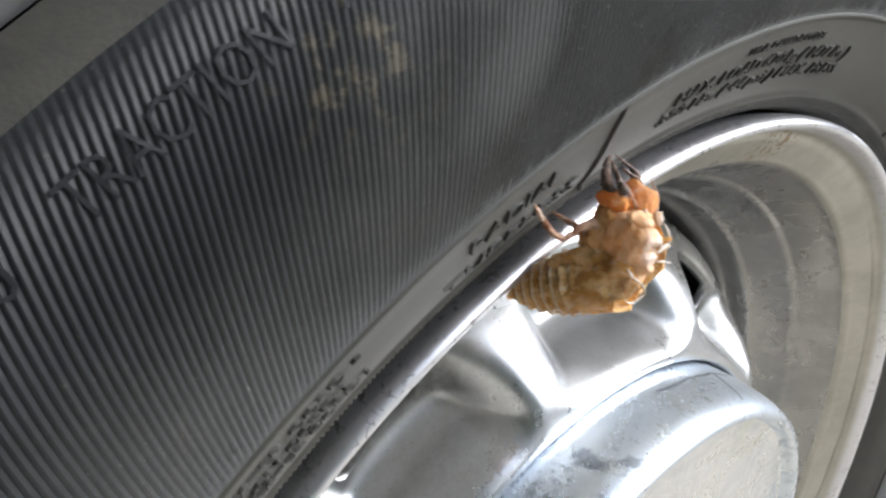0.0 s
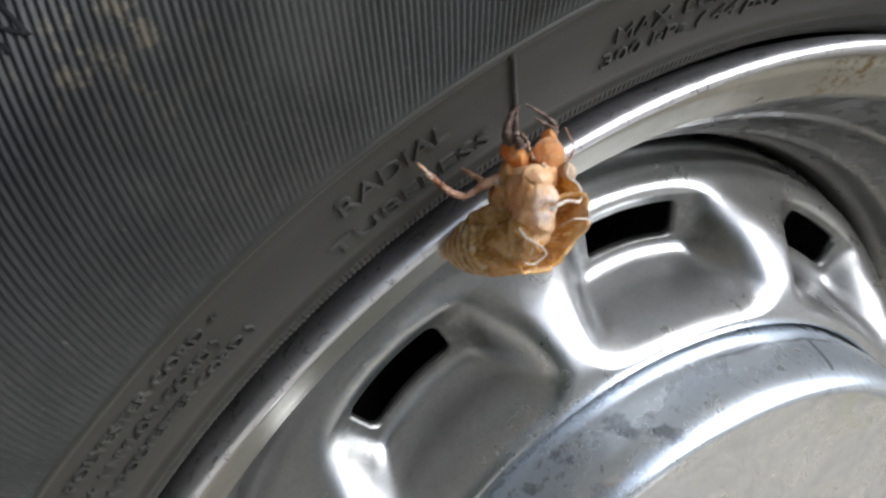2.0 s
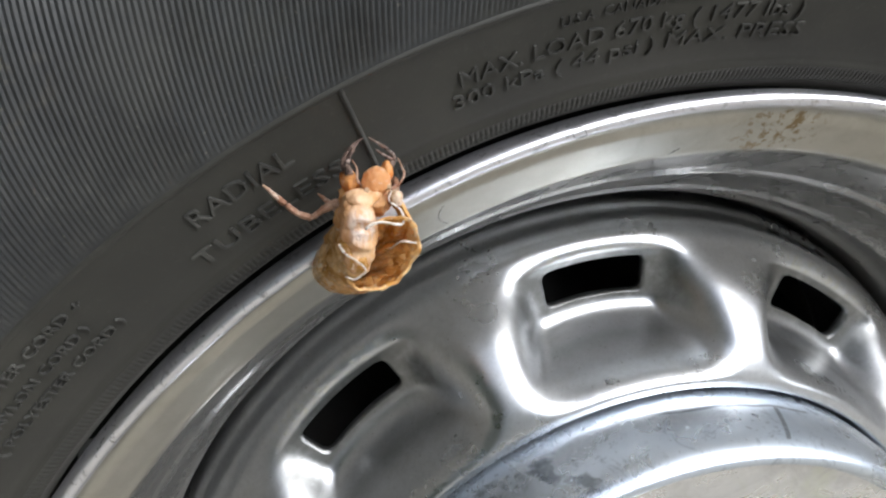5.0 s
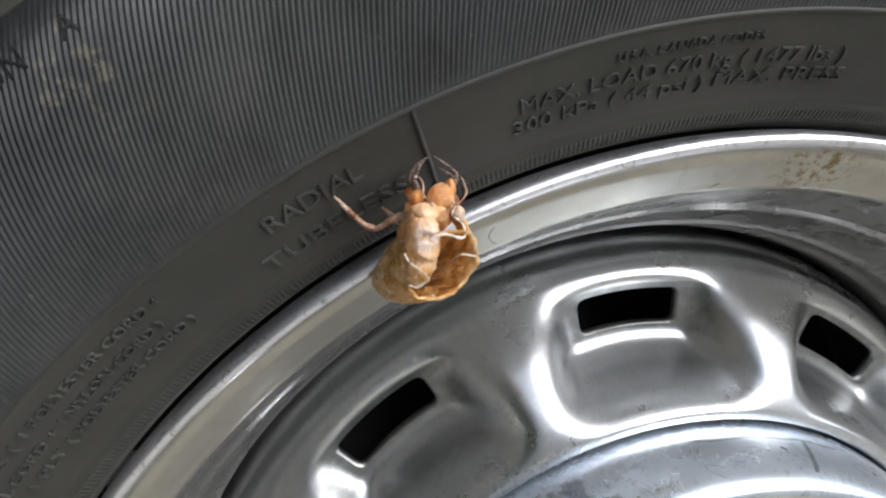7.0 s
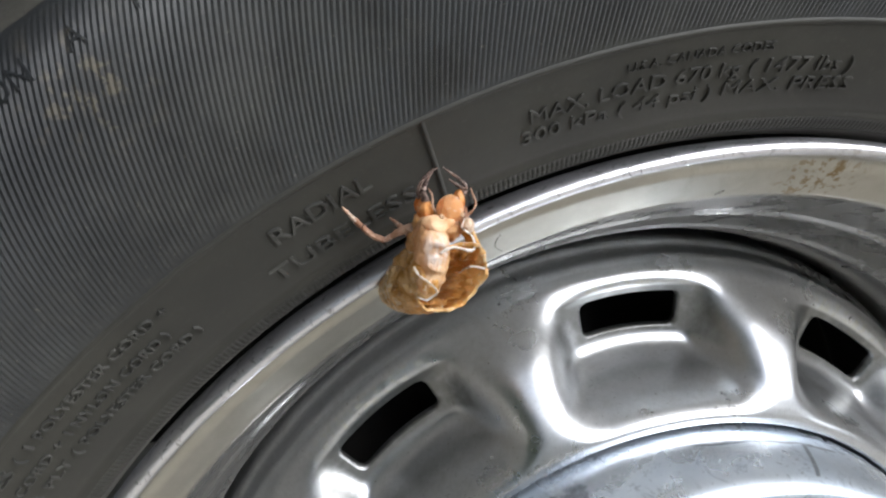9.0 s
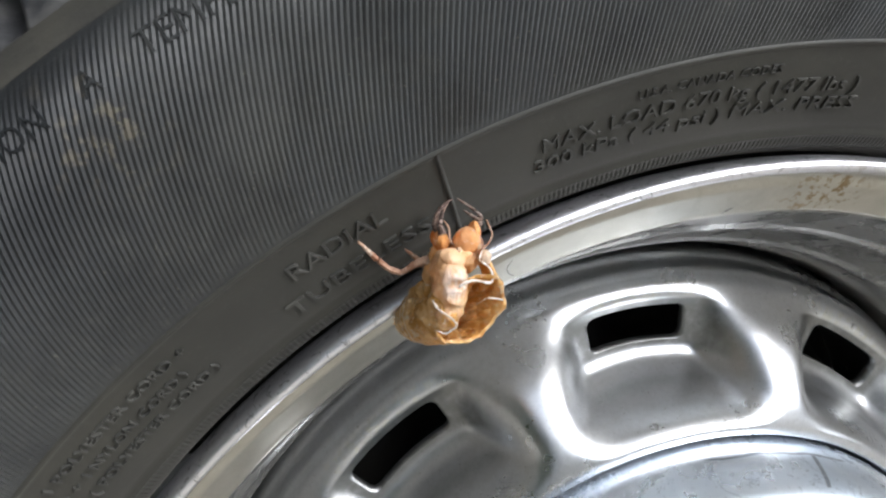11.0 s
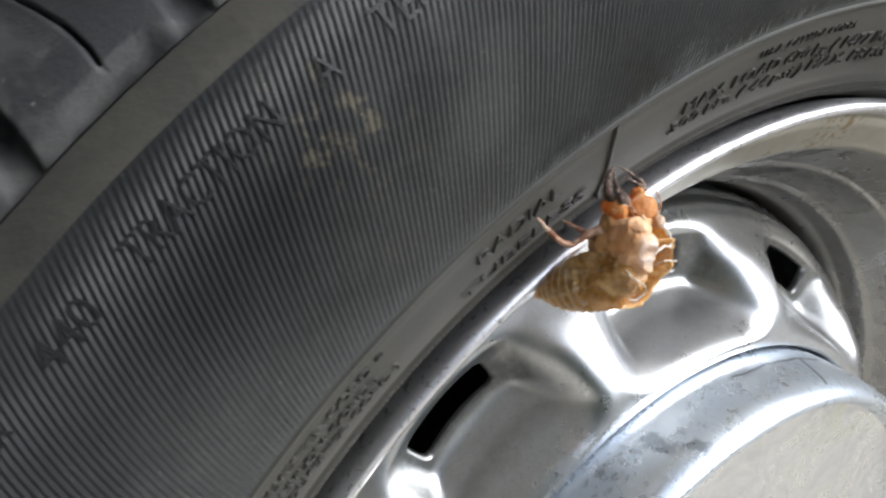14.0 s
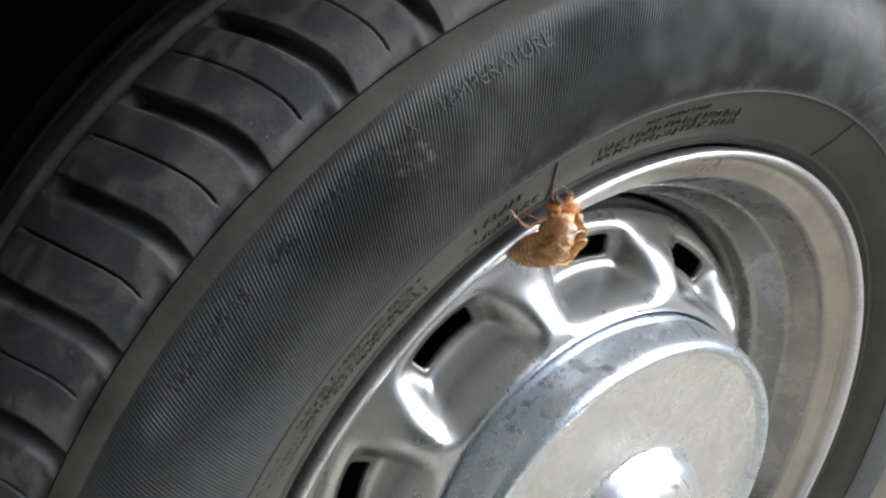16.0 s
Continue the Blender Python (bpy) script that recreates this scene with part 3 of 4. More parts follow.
def pocket_share(turn, r):
    """How far the sheet is pressed in: 1 on a pocket's floor, 0 outside its rounded outline."""
    side = np.maximum(0.0, (np.abs(turn) - 9.2) / 7.6)
    inner = np.maximum(0.0, (0.1292 - r) / 0.0092) ** 1.15
    outer = np.maximum(0.0, (r - 0.1490) / 0.0036)
    u = np.minimum(1.0, np.hypot(side, np.maximum(inner, outer)))
    return (1 - u) ** 2 * (1 + 0.9 * u)


def disc_heights():
    """The pressed sheet's depth over one tenth of the disc, with every bend rounded as in drawn steel."""
    face, roll = spline(FACE, 300), spline(ROLL, 200)
    rs, turns = np.arange(0.108, 0.1662, 0.0002), np.arange(-18.0, 18.0, 0.1)
    r, o = np.meshgrid(rs, turns, indexing="ij")
    top = np.interp(r, face[:, 0], face[:, 1])
    ease = np.clip((np.abs(o) - 6.0) / 12.0, 0, 1)
    lip = np.where(r > 0.1430, 1 - 0.7 * ease * ease * (3 - 2 * ease), 0.0)
    rim_edge = top + (np.interp(r, roll[:, 0], roll[:, 1]) - top) * lip
    floor = np.maximum(rim_edge, 0.0518 + 0.06 * (r - 0.14) - 0.60 * np.maximum(0.0, 0.1332 - r) - 0.003 * (o / 10) ** 2)
    share = pocket_share(o, r)
    sheet = rim_edge + (floor - rim_edge) * share
    soft = sheet
    for axis, cells in ((0, 8.0), (1, 8.0)):
        k = np.exp(-0.5 * (np.arange(-20, 21) / cells) ** 2)
        k /= k.sum()
        pad = [(20, 20), (0, 0)] if axis == 0 else [(0, 0), (20, 20)]
        wide = np.pad(soft, pad, mode="edge" if axis == 0 else "wrap")
        soft = sum(w * (wide[i : i + soft.shape[0]] if axis == 0 else wide[:, i : i + soft.shape[1]]) for i, w in enumerate(k))
    # the tight bend at the hub and the hidden outer flange stay sharp
    keep = np.clip((r - 0.1168) / 0.004, 0, 1) * np.clip((0.1590 - r) / 0.002, 0, 1)
    return rs, turns, sheet + (soft - sheet) * keep, share


def build_disc():
    rs, turns, sheet, share = disc_heights()
    r0, r1 = HOLE_R

    def sample(field, r, o):
        i, j = (r - rs[0]) / 0.0002, ((o + 18.0) / 0.1) % 360
        i0, j0 = int(i), int(j)
        a, b, j1 = i - i0, j - j0, (j0 + 1) % 360
        return float((1 - a) * ((1 - b) * field[i0, j0] + b * field[i0, j1]) + a * ((1 - b) * field[i0 + 1, j0] + b * field[i0 + 1, j1]))

    rows = sorted({*np.round(np.linspace(0.1085, 0.112, 3), 5), *np.round(np.linspace(0.1125, r0, 76), 5), r0 + 0.0007, *np.round(np.linspace(r0 + 0.0024, r1 - 0.0024, 5), 5), r1 - 0.0007, *np.round(np.linspace(r1, 0.1630, 52), 5)})
    half = 180 / HOLES
    pos = [0, 1.5, 3, 4.4, HOLE_HALF - 1.1, HOLE_HALF - 0.32, HOLE_HALF, *np.round(np.arange(7.5, half - 0.2, 0.36), 3)]
    offs = sorted({*pos, *(-p for p in pos)}) + [half]
    cols = [(h, o) for h in range(HOLES) for o in offs]
    bm = bmesh.new()
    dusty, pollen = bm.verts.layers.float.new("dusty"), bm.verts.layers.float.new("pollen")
    grid = []
    for r in rows:
        line = []
        deep = {o: (sample(sheet, r, o), sample(share, r, o)) for o in offs}
        for h, o in cols:
            y, m = deep[o]
            v = bm.verts.new(polar(r, HOLE_AT + 360 / HOLES * h + o, y))
            # dust and painted-in dark on pocket floors, thinned under the windows to shine
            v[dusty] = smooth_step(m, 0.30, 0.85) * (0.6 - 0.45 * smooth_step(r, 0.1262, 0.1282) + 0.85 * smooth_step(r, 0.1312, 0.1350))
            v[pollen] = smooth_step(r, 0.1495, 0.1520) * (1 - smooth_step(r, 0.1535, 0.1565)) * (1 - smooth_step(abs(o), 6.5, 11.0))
            line.append(v)
        grid.append(line)
    n = len(cols)
    ri0, ri1 = rows.index(r0), rows.index(min(rows, key=lambda q: abs(q - r1)))
    lo, hi = offs.index(-HOLE_HALF), offs.index(HOLE_HALF)
    for i in range(len(rows) - 1):
        for j in range(n):
            k = (j + 1) % n
            o = j % len(offs)
            quad = [grid[i][j], grid[i][k], grid[i + 1][k], grid[i + 1][j]]
            if ri0 <= i < ri1 and lo <= o < hi:
                # rounded window corners keep a cell and two halves
                low, left = i - ri0 < 2, o - lo < 2
                u = i - ri0 if low else ri1 - 1 - i
                w = o - lo if left else hi - 1 - o
                if u < 2 and w < 2 and u + w < 2:
                    gone = {(True, True): 2, (True, False): 3, (False, True): 1, (False, False): 0}[low, left]
                    bm.faces.new(quad if u + w == 0 else quad[:gone] + quad[gone + 1 :])
                continue
            bm.faces.new(quad)
    # sheet thickness round the windows
    rim_edges = [e for e in bm.edges if e.is_boundary and all(0.13 < math.hypot(v.co.x, v.co.z) < 0.15 for v in e.verts)]
    made = bmesh.ops.extrude_edge_only(bm, edges=rim_edges)["geom"]
    for v in made:
        if isinstance(v, bmesh.types.BMVert):
            v.co.y += 0.0035
    bmesh.ops.recalc_face_normals(bm, faces=bm.faces)
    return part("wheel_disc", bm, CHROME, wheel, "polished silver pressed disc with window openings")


build_disc()

CAP_PROFILE = [(0.1143, 0.0340), (0.1144, 0.0220), (0.1144, 0.0130), (0.1140, 0.0065), (0.1134, 0.0005), (0.1126, -0.0034), (0.1114, -0.0064), (0.1099, -0.0083), (0.1084, -0.0088), (0.1070, -0.0081), (0.1060, -0.0063), (0.1052, -0.0043), (0.1040, -0.0034), (0.1010, -0.0030), (0.0960, -0.0030), (0.0880, -0.0032), (0.0760, -0.0040), (0.0640, -0.0046), (0.0560, -0.0052), (0.0510, -0.0062), (0.0482, -0.0086), (0.0455, -0.0136), (0.0420, -0.0186), (0.0350, -0.0236), (0.0240, -0.0272), (0.0110, -0.0290), (0.0005, -0.0294)]
curve = spline(CAP_PROFILE, 160)
edge = next(k for k, p in enumerate(curve) if p[0] < 0.1048)
hub_cap = mesh_object("hub_cap", *lathe(curve[: edge + 1], 240), CAP, wheel, "smudged silver hub cap with a rounded raised edge")
mesh_object("cap_face", *lathe(curve[edge:], 240), CAP_FACE, hub_cap, "cloudy silver domed cap face")


def surface_line(name, points, width, material, parent, label):
    """A thin dark line lying on a turned surface, through (r, degrees, y)."""
    path = spline([polar(*p) for p in points], 8 * (len(points) - 1))
    verts, faces = [], []
    for i, p in enumerate(path):
        d = Vector(path[min(i + 1, len(path) - 1)] - path[max(i - 1, 0)]).normalized()
        u = d.orthogonal().normalized()
        w = d.cross(u)
        for k in range(5):
            a = 2 * math.pi * k / 5
            verts.append(tuple(Vector(p) + (u * math.cos(a) + w * math.sin(a)) * width * (0.6 + 0.4 * math.sin(i * 1.7))))
    return mesh_object(name, verts, grid_faces(len(path), 5), material, parent, label)


SCRATCH = plain_material("dark_scratch", (0.03, 0.03, 0.035), (0.09, 0.09, 0.1), 300, 0.6)
surface_line("scratch", [(0.1975, 110.7, 0.0065), (0.1955, 111.2, 0.0077), (0.1935, 111.2, 0.0090), (0.1915, 110.8, 0.0105)], 0.00014, SCRATCH, rim, "fine dark scratch")
surface_line("scratch", [(0.1924, 92.4, 0.0098), (0.1912, 93.0, 0.0107), (0.1900, 93.6, 0.0122)], 0.00014, SCRATCH, rim, "fine dark scratch")
surface_line("nick", [(0.2040, 101.0, -0.0024), (0.2051, 101.1, -0.0031), (0.2063, 101.3, -0.0025), (0.2063, 101.9, -0.0025), (0.2050, 101.9, -0.0031), (0.2041, 101.7, -0.0025), (0.2040, 101.0, -0.0024)], 0.00013, SCRATCH, rim, "small dark nick in the lip")
# near-black backing added to close the wheel behind its windows
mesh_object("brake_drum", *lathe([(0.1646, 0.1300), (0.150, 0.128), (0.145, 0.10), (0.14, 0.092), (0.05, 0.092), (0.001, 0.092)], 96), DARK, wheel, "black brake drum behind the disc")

# ---- the shed insect shell on the rim's lip ----
def shell_material(name, low, high, pale, rough, through_light):
    m = Mat(name, rough)
    big, small = m.ramp(m.noise(230, 5, 0.62), 0.40, 0.62), m.ramp(m.noise(620, 5, 0.68, warp=0.5), 0.52, 0.7)
    a = m.mix(small, m.mix(big, low, high), pale)
    # pale and dark hoops round the rings
    at = m.t.nodes.new("ShaderNodeAttribute")
    at.attribute_name = "hoop"
    a = m.mix(m.ramp(at.outputs["Fac"], 0.55, 1.0, 0.0, 0.7), a, pale)
    a = m.mix(m.ramp(at.outputs["Fac"], -1.0, -0.55, 0.75, 0.0), a, (low[0] * 0.45, low[1] * 0.4, low[2] * 0.4))
    m.set("Base Color", a).set("Specular IOR Level", 0.5)
    m.bump(m.math("ABSOLUTE", m.math("SUBTRACT", m.noise(340, 4, 0.55, warp=1.0), 0.5)), 0.85, 0.0024)
    glow = m.t.nodes.new("ShaderNodeBsdfTranslucent")
    m.t.links.new(a, glow.inputs[0])
    mix = m.t.nodes.new("ShaderNodeMixShader")
    mix.inputs[0].default_value = through_light
    out = m.t.nodes["Material Output"]
    m.t.links.new(m.b.outputs[0], mix.inputs[1]), m.t.links.new(glow.outputs[0], mix.inputs[2])
    m.t.links.new(mix.outputs[0], out.inputs[0])
    return m.m


AMBER = shell_material("amber_shell", (0.71, 0.38, 0.10), (0.92, 0.64, 0.30), (0.94, 0.81, 0.58), 0.16, 0.42)
ORANGE = shell_material("orange_shell", (0.74, 0.27, 0.06), (0.90, 0.46, 0.16), (0.93, 0.68, 0.42), 0.18, 0.4)
PEACH = shell_material("peach_shell", (0.78, 0.40, 0.13), (0.92, 0.60, 0.28), (0.95, 0.76, 0.52), 0.18, 0.4)
HEAD = shell_material("head_shell", (0.84, 0.45, 0.19), (0.93, 0.62, 0.35), (0.96, 0.83, 0.68), 0.16, 0.5)
PALE = shell_material("pale_shell", (0.66, 0.45, 0.27), (0.82, 0.68, 0.54), (0.88, 0.80, 0.72), 0.45, 0.3)
LEG = shell_material("brown_leg", (0.32, 0.15, 0.085), (0.56, 0.36, 0.25), (0.80, 0.69, 0.58), 0.3, 0.2)
CLAW = shell_material("dark_claw", (0.06, 0.036, 0.028), (0.20, 0.13, 0.10), (0.42, 0.33, 0.28), 0.3, 0.05)
WHITE = shell_material("white_thread", (0.72, 0.62, 0.5), (0.85, 0.8, 0.74), (0.9, 0.88, 0.84), 0.6, 0.2)

shell = tagged(new("insect_shell"), "empty amber cicada moult shell clinging to the silver rim lip", "insect shell")
shell.location = (-0.0021, -0.0020, AXLE)


def tube(name, points, radii, material, parent=shell, label="", sides=8, steps=6, rough=0.0, flat=1.0):
    """A limb: a tapering tube through the points, flat times as deep as wide."""
    path = spline(points, steps * (len(points) - 1))
    rad = np.interp(np.linspace(0, 1, len(path)), np.linspace(0, 1, len(radii)), radii)
    verts, faces = [], []
    for i, p in enumerate(path):
        d = Vector(path[min(i + 1, len(path) - 1)] - path[max(i - 1, 0)]).normalized()
        u = d.orthogonal().normalized()
        w = d.cross(u)
        for k in range(sides):
            a = 2 * math.pi * k / sides
            r = rad[i] * (1 + rough * noise.noise(Vector(p) * 1600 + Vector((a, 0, 0))))
            off = u * (r * math.cos(a)) + w * (r * math.sin(a))
            verts.append(tuple(Vector(p) + Vector((off.x, off.y * flat, off.z))))
    faces = grid_faces(len(path), sides)
    faces += [tuple(range(sides))[::-1], tuple(range(len(verts) - sides, len(verts)))]
    return mesh_object(name, verts, faces, material, parent, label)


def lump(name, place, size, material, turn=(0, 0, 0), parent=shell, label="", dent=0.12, scale=420, taper=0.0):
    """A rounded, slightly dented piece of shell."""
    bm = bmesh.new()
    bmesh.ops.create_icosphere(bm, subdivisions=4, radius=1.0)
    m = Matrix.LocRotScale(Vector(place), Euler([radians(a) for a in turn]), Vector(size))
    for v in bm.verts:
        k = 1 - taper * v.co.z
        v.co = Vector((v.co.x * k, v.co.y * k, v.co.z))
        q = m @ v.co
        v.co = m @ (v.co * (1 + dent * noise.noise(q * scale) + 0.4 * dent * noise.noise(q * scale * 3)))
    return part(name, bm, material, parent, label)


# the hollow body: a bag from its torn opening back to the tail
MOUTH, TAIL = Vector((-0.0858, -0.0208, 0.1861)), Vector((-0.0966, 0.0030, 0.1742))
AX = (TAIL - MOUTH).normalized()
UP = (Vector((0, 0, 1)) - AX * AX.z).normalized()
SIDEWAYS = AX.cross(UP)  # towards the picture's left
BODY_LENGTH = (TAIL - MOUTH).length


def body_skin(inside):
    rows, around = 150, 96
    verts, hoops = [], []
    for i in range(rows):
        for k in range(around):
            a = 2 * math.pi * k / around
            hoop = 0.0
            # a ragged mouth, with its lower lip and both flanks reaching forward
            lip = 0.05 - 0.11 * math.cos(a) - 0.15 * math.sin(a) + 0.022 * math.sin(5 * a) + 0.010 * math.sin(9 * a + 1)
            s = lip + (1 - lip) * i / (rows - 1)
            r = float(np.interp(s, [-0.2, 0, 0.15, 0.35, 0.55, 0.72, 0.86, 0.95, 1.0], [0.0055, 0.0059, 0.0066, 0.0069, 0.0064, 0.0053, 0.0038, 0.0021, 0.0004]))
            if s > 0.40:
                u = (s - 0.40) / 0.075
                f = u - math.floor(u)
                r *= 1 + 0.20 * (f - 0.45 if f < 0.86 else (1 - f) * 2.9 - 0.45) * min(1, (s - 0.40) * 8)
                hoop = (1.0 if 0.46 < f < 0.76 else -1.0 if f > 0.84 or f < 0.12 else 0.0) * min(1, (s - 0.40) * 6)
            q = MOUTH + AX * (s * BODY_LENGTH) + UP * math.sin(a) + SIDEWAYS * math.cos(a)
            r *= 1 + 0.07 * noise.noise(q * 5 + AX * (s * 9)) + (0.03 * noise.noise(Vector((math.cos(a) * 6, math.sin(a) * 6, s * 22))))
            wide, tall = 1.06, 0.96
            curl = 0.0005 if i == 0 else 0.0
            r = r - (0.00022 if inside else 0) + curl
            if i == 0:
                hoop = 1.0
            if inside:
                r -= 0.0023 * abs(math.sin(5.5 * a + 4 * s + 1.2 * math.sin(9 * s))) * min(1, 3 * i / rows)
            hoops.append(hoop)
            verts.append(tuple(MOUTH + AX * (s * BODY_LENGTH) + UP * (r * tall * math.sin(a)) + SIDEWAYS * (r * wide * math.cos(a))))
    return verts, hoops, rows, around


outer, hoops, rows, around = body_skin(False)
inner = body_skin(True)[0]
faces = grid_faces(rows, around) + [f[::-1] for f in grid_faces(rows, around, len(outer))]
faces += [(k, len(outer) + k, len(outer) + (k + 1) % around, (k + 1) % around) for k in range(around)]
abdomen = mesh_object("abdomen", outer + inner, faces, AMBER, shell, "hollow ringed amber abdomen, torn open")
abdomen.data.attributes.new("hoop", "FLOAT", "POINT").data.foreach_set("value", hoops + [0.0] * len(inner))

def joined_lumps(name, pieces, material, label, voxel=0.00030, rounds=3, dent=0.00050, scale=330, keep=0.22):
    """Rounded pieces grown into one smooth skin, then creased."""
    bm = bmesh.new()
    for place, size, turn in pieces:
        bmesh.ops.create_icosphere(bm, subdivisions=4, radius=1.0, matrix=Matrix.LocRotScale(Vector(place), Euler([radians(a) for a in turn]), Vector(size)))
    me = bpy.data.meshes.new(name)
    bm.to_mesh(me)
    bm.free()
    tmp = new(name, me)
    grow = tmp.modifiers.new("skin", "REMESH")
    grow.mode, grow.voxel_size = "VOXEL", voxel
    soft = tmp.modifiers.new("soft", "SMOOTH")
    soft.factor, soft.iterations = 0.5, rounds
    done = bpy.data.meshes.new_from_object(tmp.evaluated_get(bpy.context.evaluated_depsgraph_get()))
    bpy.data.objects.remove(tmp)
    bm = bmesh.new()
    bm.from_mesh(done)
    bm.normal_update()
    for v in bm.verts:
        q = v.co
        v.co = q + v.normal * (dent * (0.5 - 2 * abs(noise.noise(q * scale))) + 0.4 * dent * (0.5 - 2 * abs(noise.noise(q * scale * 2.3))))
    me = bpy.data.meshes.new(name)
    bm.to_mesh(me)
    bm.free()
    tmp = new(name, me)
    few = tmp.modifiers.new("facets", "DECIMATE")
    few.ratio = keep
    done = bpy.data.meshes.new_from_object(tmp.evaluated_get(bpy.context.evaluated_depsgraph_get()))
    bpy.data.objects.remove(tmp)
    bm = bmesh.new()
    bm.from_mesh(done)
    return part(name, bm, material, shell, label)


def chest_material():
    m = Mat("chest_shell", 0.24)
    big, small = m.ramp(m.noise(260, 5, 0.6), 0.35, 0.68), m.ramp(m.noise(900, 4, 0.65), 0.5, 0.75)
    a = m.mix(big, (0.76, 0.43, 0.19), (0.91, 0.64, 0.38))
    a = m.mix(m.math("MULTIPLY", small, 0.5), a, (0.90, 0.72, 0.46))
    # a chalky pink-white plate with upright folds, and a peach one over it
    folds = m.ramp(m.noise(560, 3, 0.5, stretch=(1.5, 1.5, 0.35)), 0.36, 0.56, 0.25, 1.0)
    white = m.math("MULTIPLY", m.near((-0.0906, -0.0242, 0.1922), 0.0050), folds)
    a = m.mix(m.math("MULTIPLY", white, 0.95), a, (0.86, 0.75, 0.68))
    a = m.mix(m.math("MULTIPLY", m.near((-0.0903, -0.0212, 0.1965), 0.0030), 0.6), a, (0.90, 0.66, 0.44))
    a = m.mix(m.math("MULTIPLY", m.near((-0.0915, -0.0135, 0.1945), 0.0045), 0.7), a, (0.55, 0.18, 0.035))
    m.set("Base Color", a)
    m.bump(m.math("ABSOLUTE", m.math("SUBTRACT", m.noise(420, 3, 0.5, stretch=(1.6, 1.2, 0.55), warp=0.5), 0.5)), 0.6, 0.0018)
    glow = m.t.nodes.new("ShaderNodeBsdfTranslucent")
    m.t.links.new(a, glow.inputs[0])
    mix = m.t.nodes.new("ShaderNodeMixShader")
    mix.inputs[0].default_value = 0.35
    m.t.links.new(m.b.outputs[0], mix.inputs[1]), m.t.links.new(glow.outputs[0], mix.inputs[2])
    m.t.links.new(mix.outputs[0], m.t.nodes["Material Output"].inputs[0])
    return m.m


CHEST = chest_material()
joined_lumps("thorax", [
    ((-0.0908, -0.0194, 0.1897), (0.0032, 0.0046, 0.0044), (0, 6, 0)),
    ((-0.0909, -0.0201, 0.1930), (0.0029, 0.0040, 0.0028), (0, 0, 10)),
    ((-0.0914, -0.0190, 0.1858), (0.0031, 0.0040, 0.0042), (10, 8, 0)),
    ((-0.0908, -0.0176, 0.1950), (0.0026, 0.0034, 0.0022), (0, 0, 0)),
    ((-0.0912, -0.0160, 0.1925), (0.0026, 0.0040, 0.0036), (0, 0, 0)),
    ((-0.0866, -0.0140, 0.1945), (0.0032, 0.0036, 0.0034), (0, 0, 0)),
], CHEST, "folded amber chest with a pale creased plate", rounds=9, dent=0.00075)
joined_lumps("neck_plate", [
    ((-0.0902, -0.0188, 0.1960), (0.0025, 0.0030, 0.0017), (0, 10, 0)),
    ((-0.0880, -0.0168, 0.1964), (0.0024, 0.0028, 0.0015), (0, 0, 0)),
], CHEST, "rounded pale peach neck plate", rounds=6, dent=0.0005)
joined_lumps("side_flap", [
    ((-0.0832, -0.0172, 0.1953), (0.0013, 0.0022, 0.0018), (0, -20, 0)),
    ((-0.0828, -0.0156, 0.1950), (0.0010, 0.0026, 0.0015), (0, -20, 0)),
], PALE, "thin pale torn side flap", dent=0.0004)
joined_lumps("leg_base", [
    ((-0.0914, -0.0132, 0.1950), (0.0020, 0.0028, 0.0028), (0, 0, 0)),
    ((-0.0922, -0.0128, 0.1922), (0.0017, 0.0030, 0.0024), (0, 0, 0)),
    ((-0.0930, -0.0120, 0.1900), (0.0014, 0.0030, 0.0022), (0, 0, 0)),
], PEACH, "folded peach-coloured leg base", rounds=8, dent=0.0008)
joined_lumps("wing_pad", [
    ((-0.0930, -0.0172, 0.1842), (0.0030, 0.0062, 0.0036), (-18, 10, 22)),
    ((-0.0950, -0.0118, 0.1806), (0.0022, 0.0062, 0.0026), (-26, 10, 18)),
    ((-0.0962, -0.0078, 0.1786), (0.0015, 0.0040, 0.0018), (-26, 10, 18)),
    ((-0.0917, -0.0190, 0.1868), (0.0034, 0.0034, 0.0034), (0, 0, 0)),
], AMBER, "creased amber wing pad", dent=0.0006, scale=240)
joined_lumps("wing_pad", [
    ((-0.0935, -0.0130, 0.1872), (0.0016, 0.0058, 0.0024), (-20, 0, 20)),
    ((-0.0950, -0.0085, 0.1850), (0.0011, 0.0042, 0.0018), (-26, 0, 16)),
], AMBER, "creased amber wing pad", dent=0.0005, scale=300)


def curved_sheet(name, front, back, swell, material, label):
    """A thin crumpled skin between two edges, bulging outwards between them."""
    n, across, thick = 30, 14, 0.00018
    f, b = spline(front, n - 1), spline(back, n - 1)
    sides = []
    for k in (0, 1):
        for i in range(n):
            for j in range(across):
                u = j / (across - 1)
                p = Vector(f[i]) * (1 - u) + Vector(b[i]) * u + Vector(swell) * (4 * u * (1 - u))
                p += Vector((1, 0, 0)) * (0.00035 * noise.noise(p * 420) + 0.00018 * noise.noise(p * 1100) - k * thick)
                sides.append(tuple(p))
    total = n * across
    faces = grid_faces(n, across, closed=False) + [q[::-1] for q in grid_faces(n, across, total, closed=False)]
    ring = [i * across for i in range(n)] + [(n - 1) * across + j for j in range(1, across)] + [i * across + across - 1 for i in range(n - 2, -1, -1)] + [j for j in range(across - 2, 0, -1)]
    faces += [(p, q, total + q, total + p) for p, q in zip(ring, ring[1:] + ring[:1])]
    return mesh_object(name, sides, faces, material, shell, label)


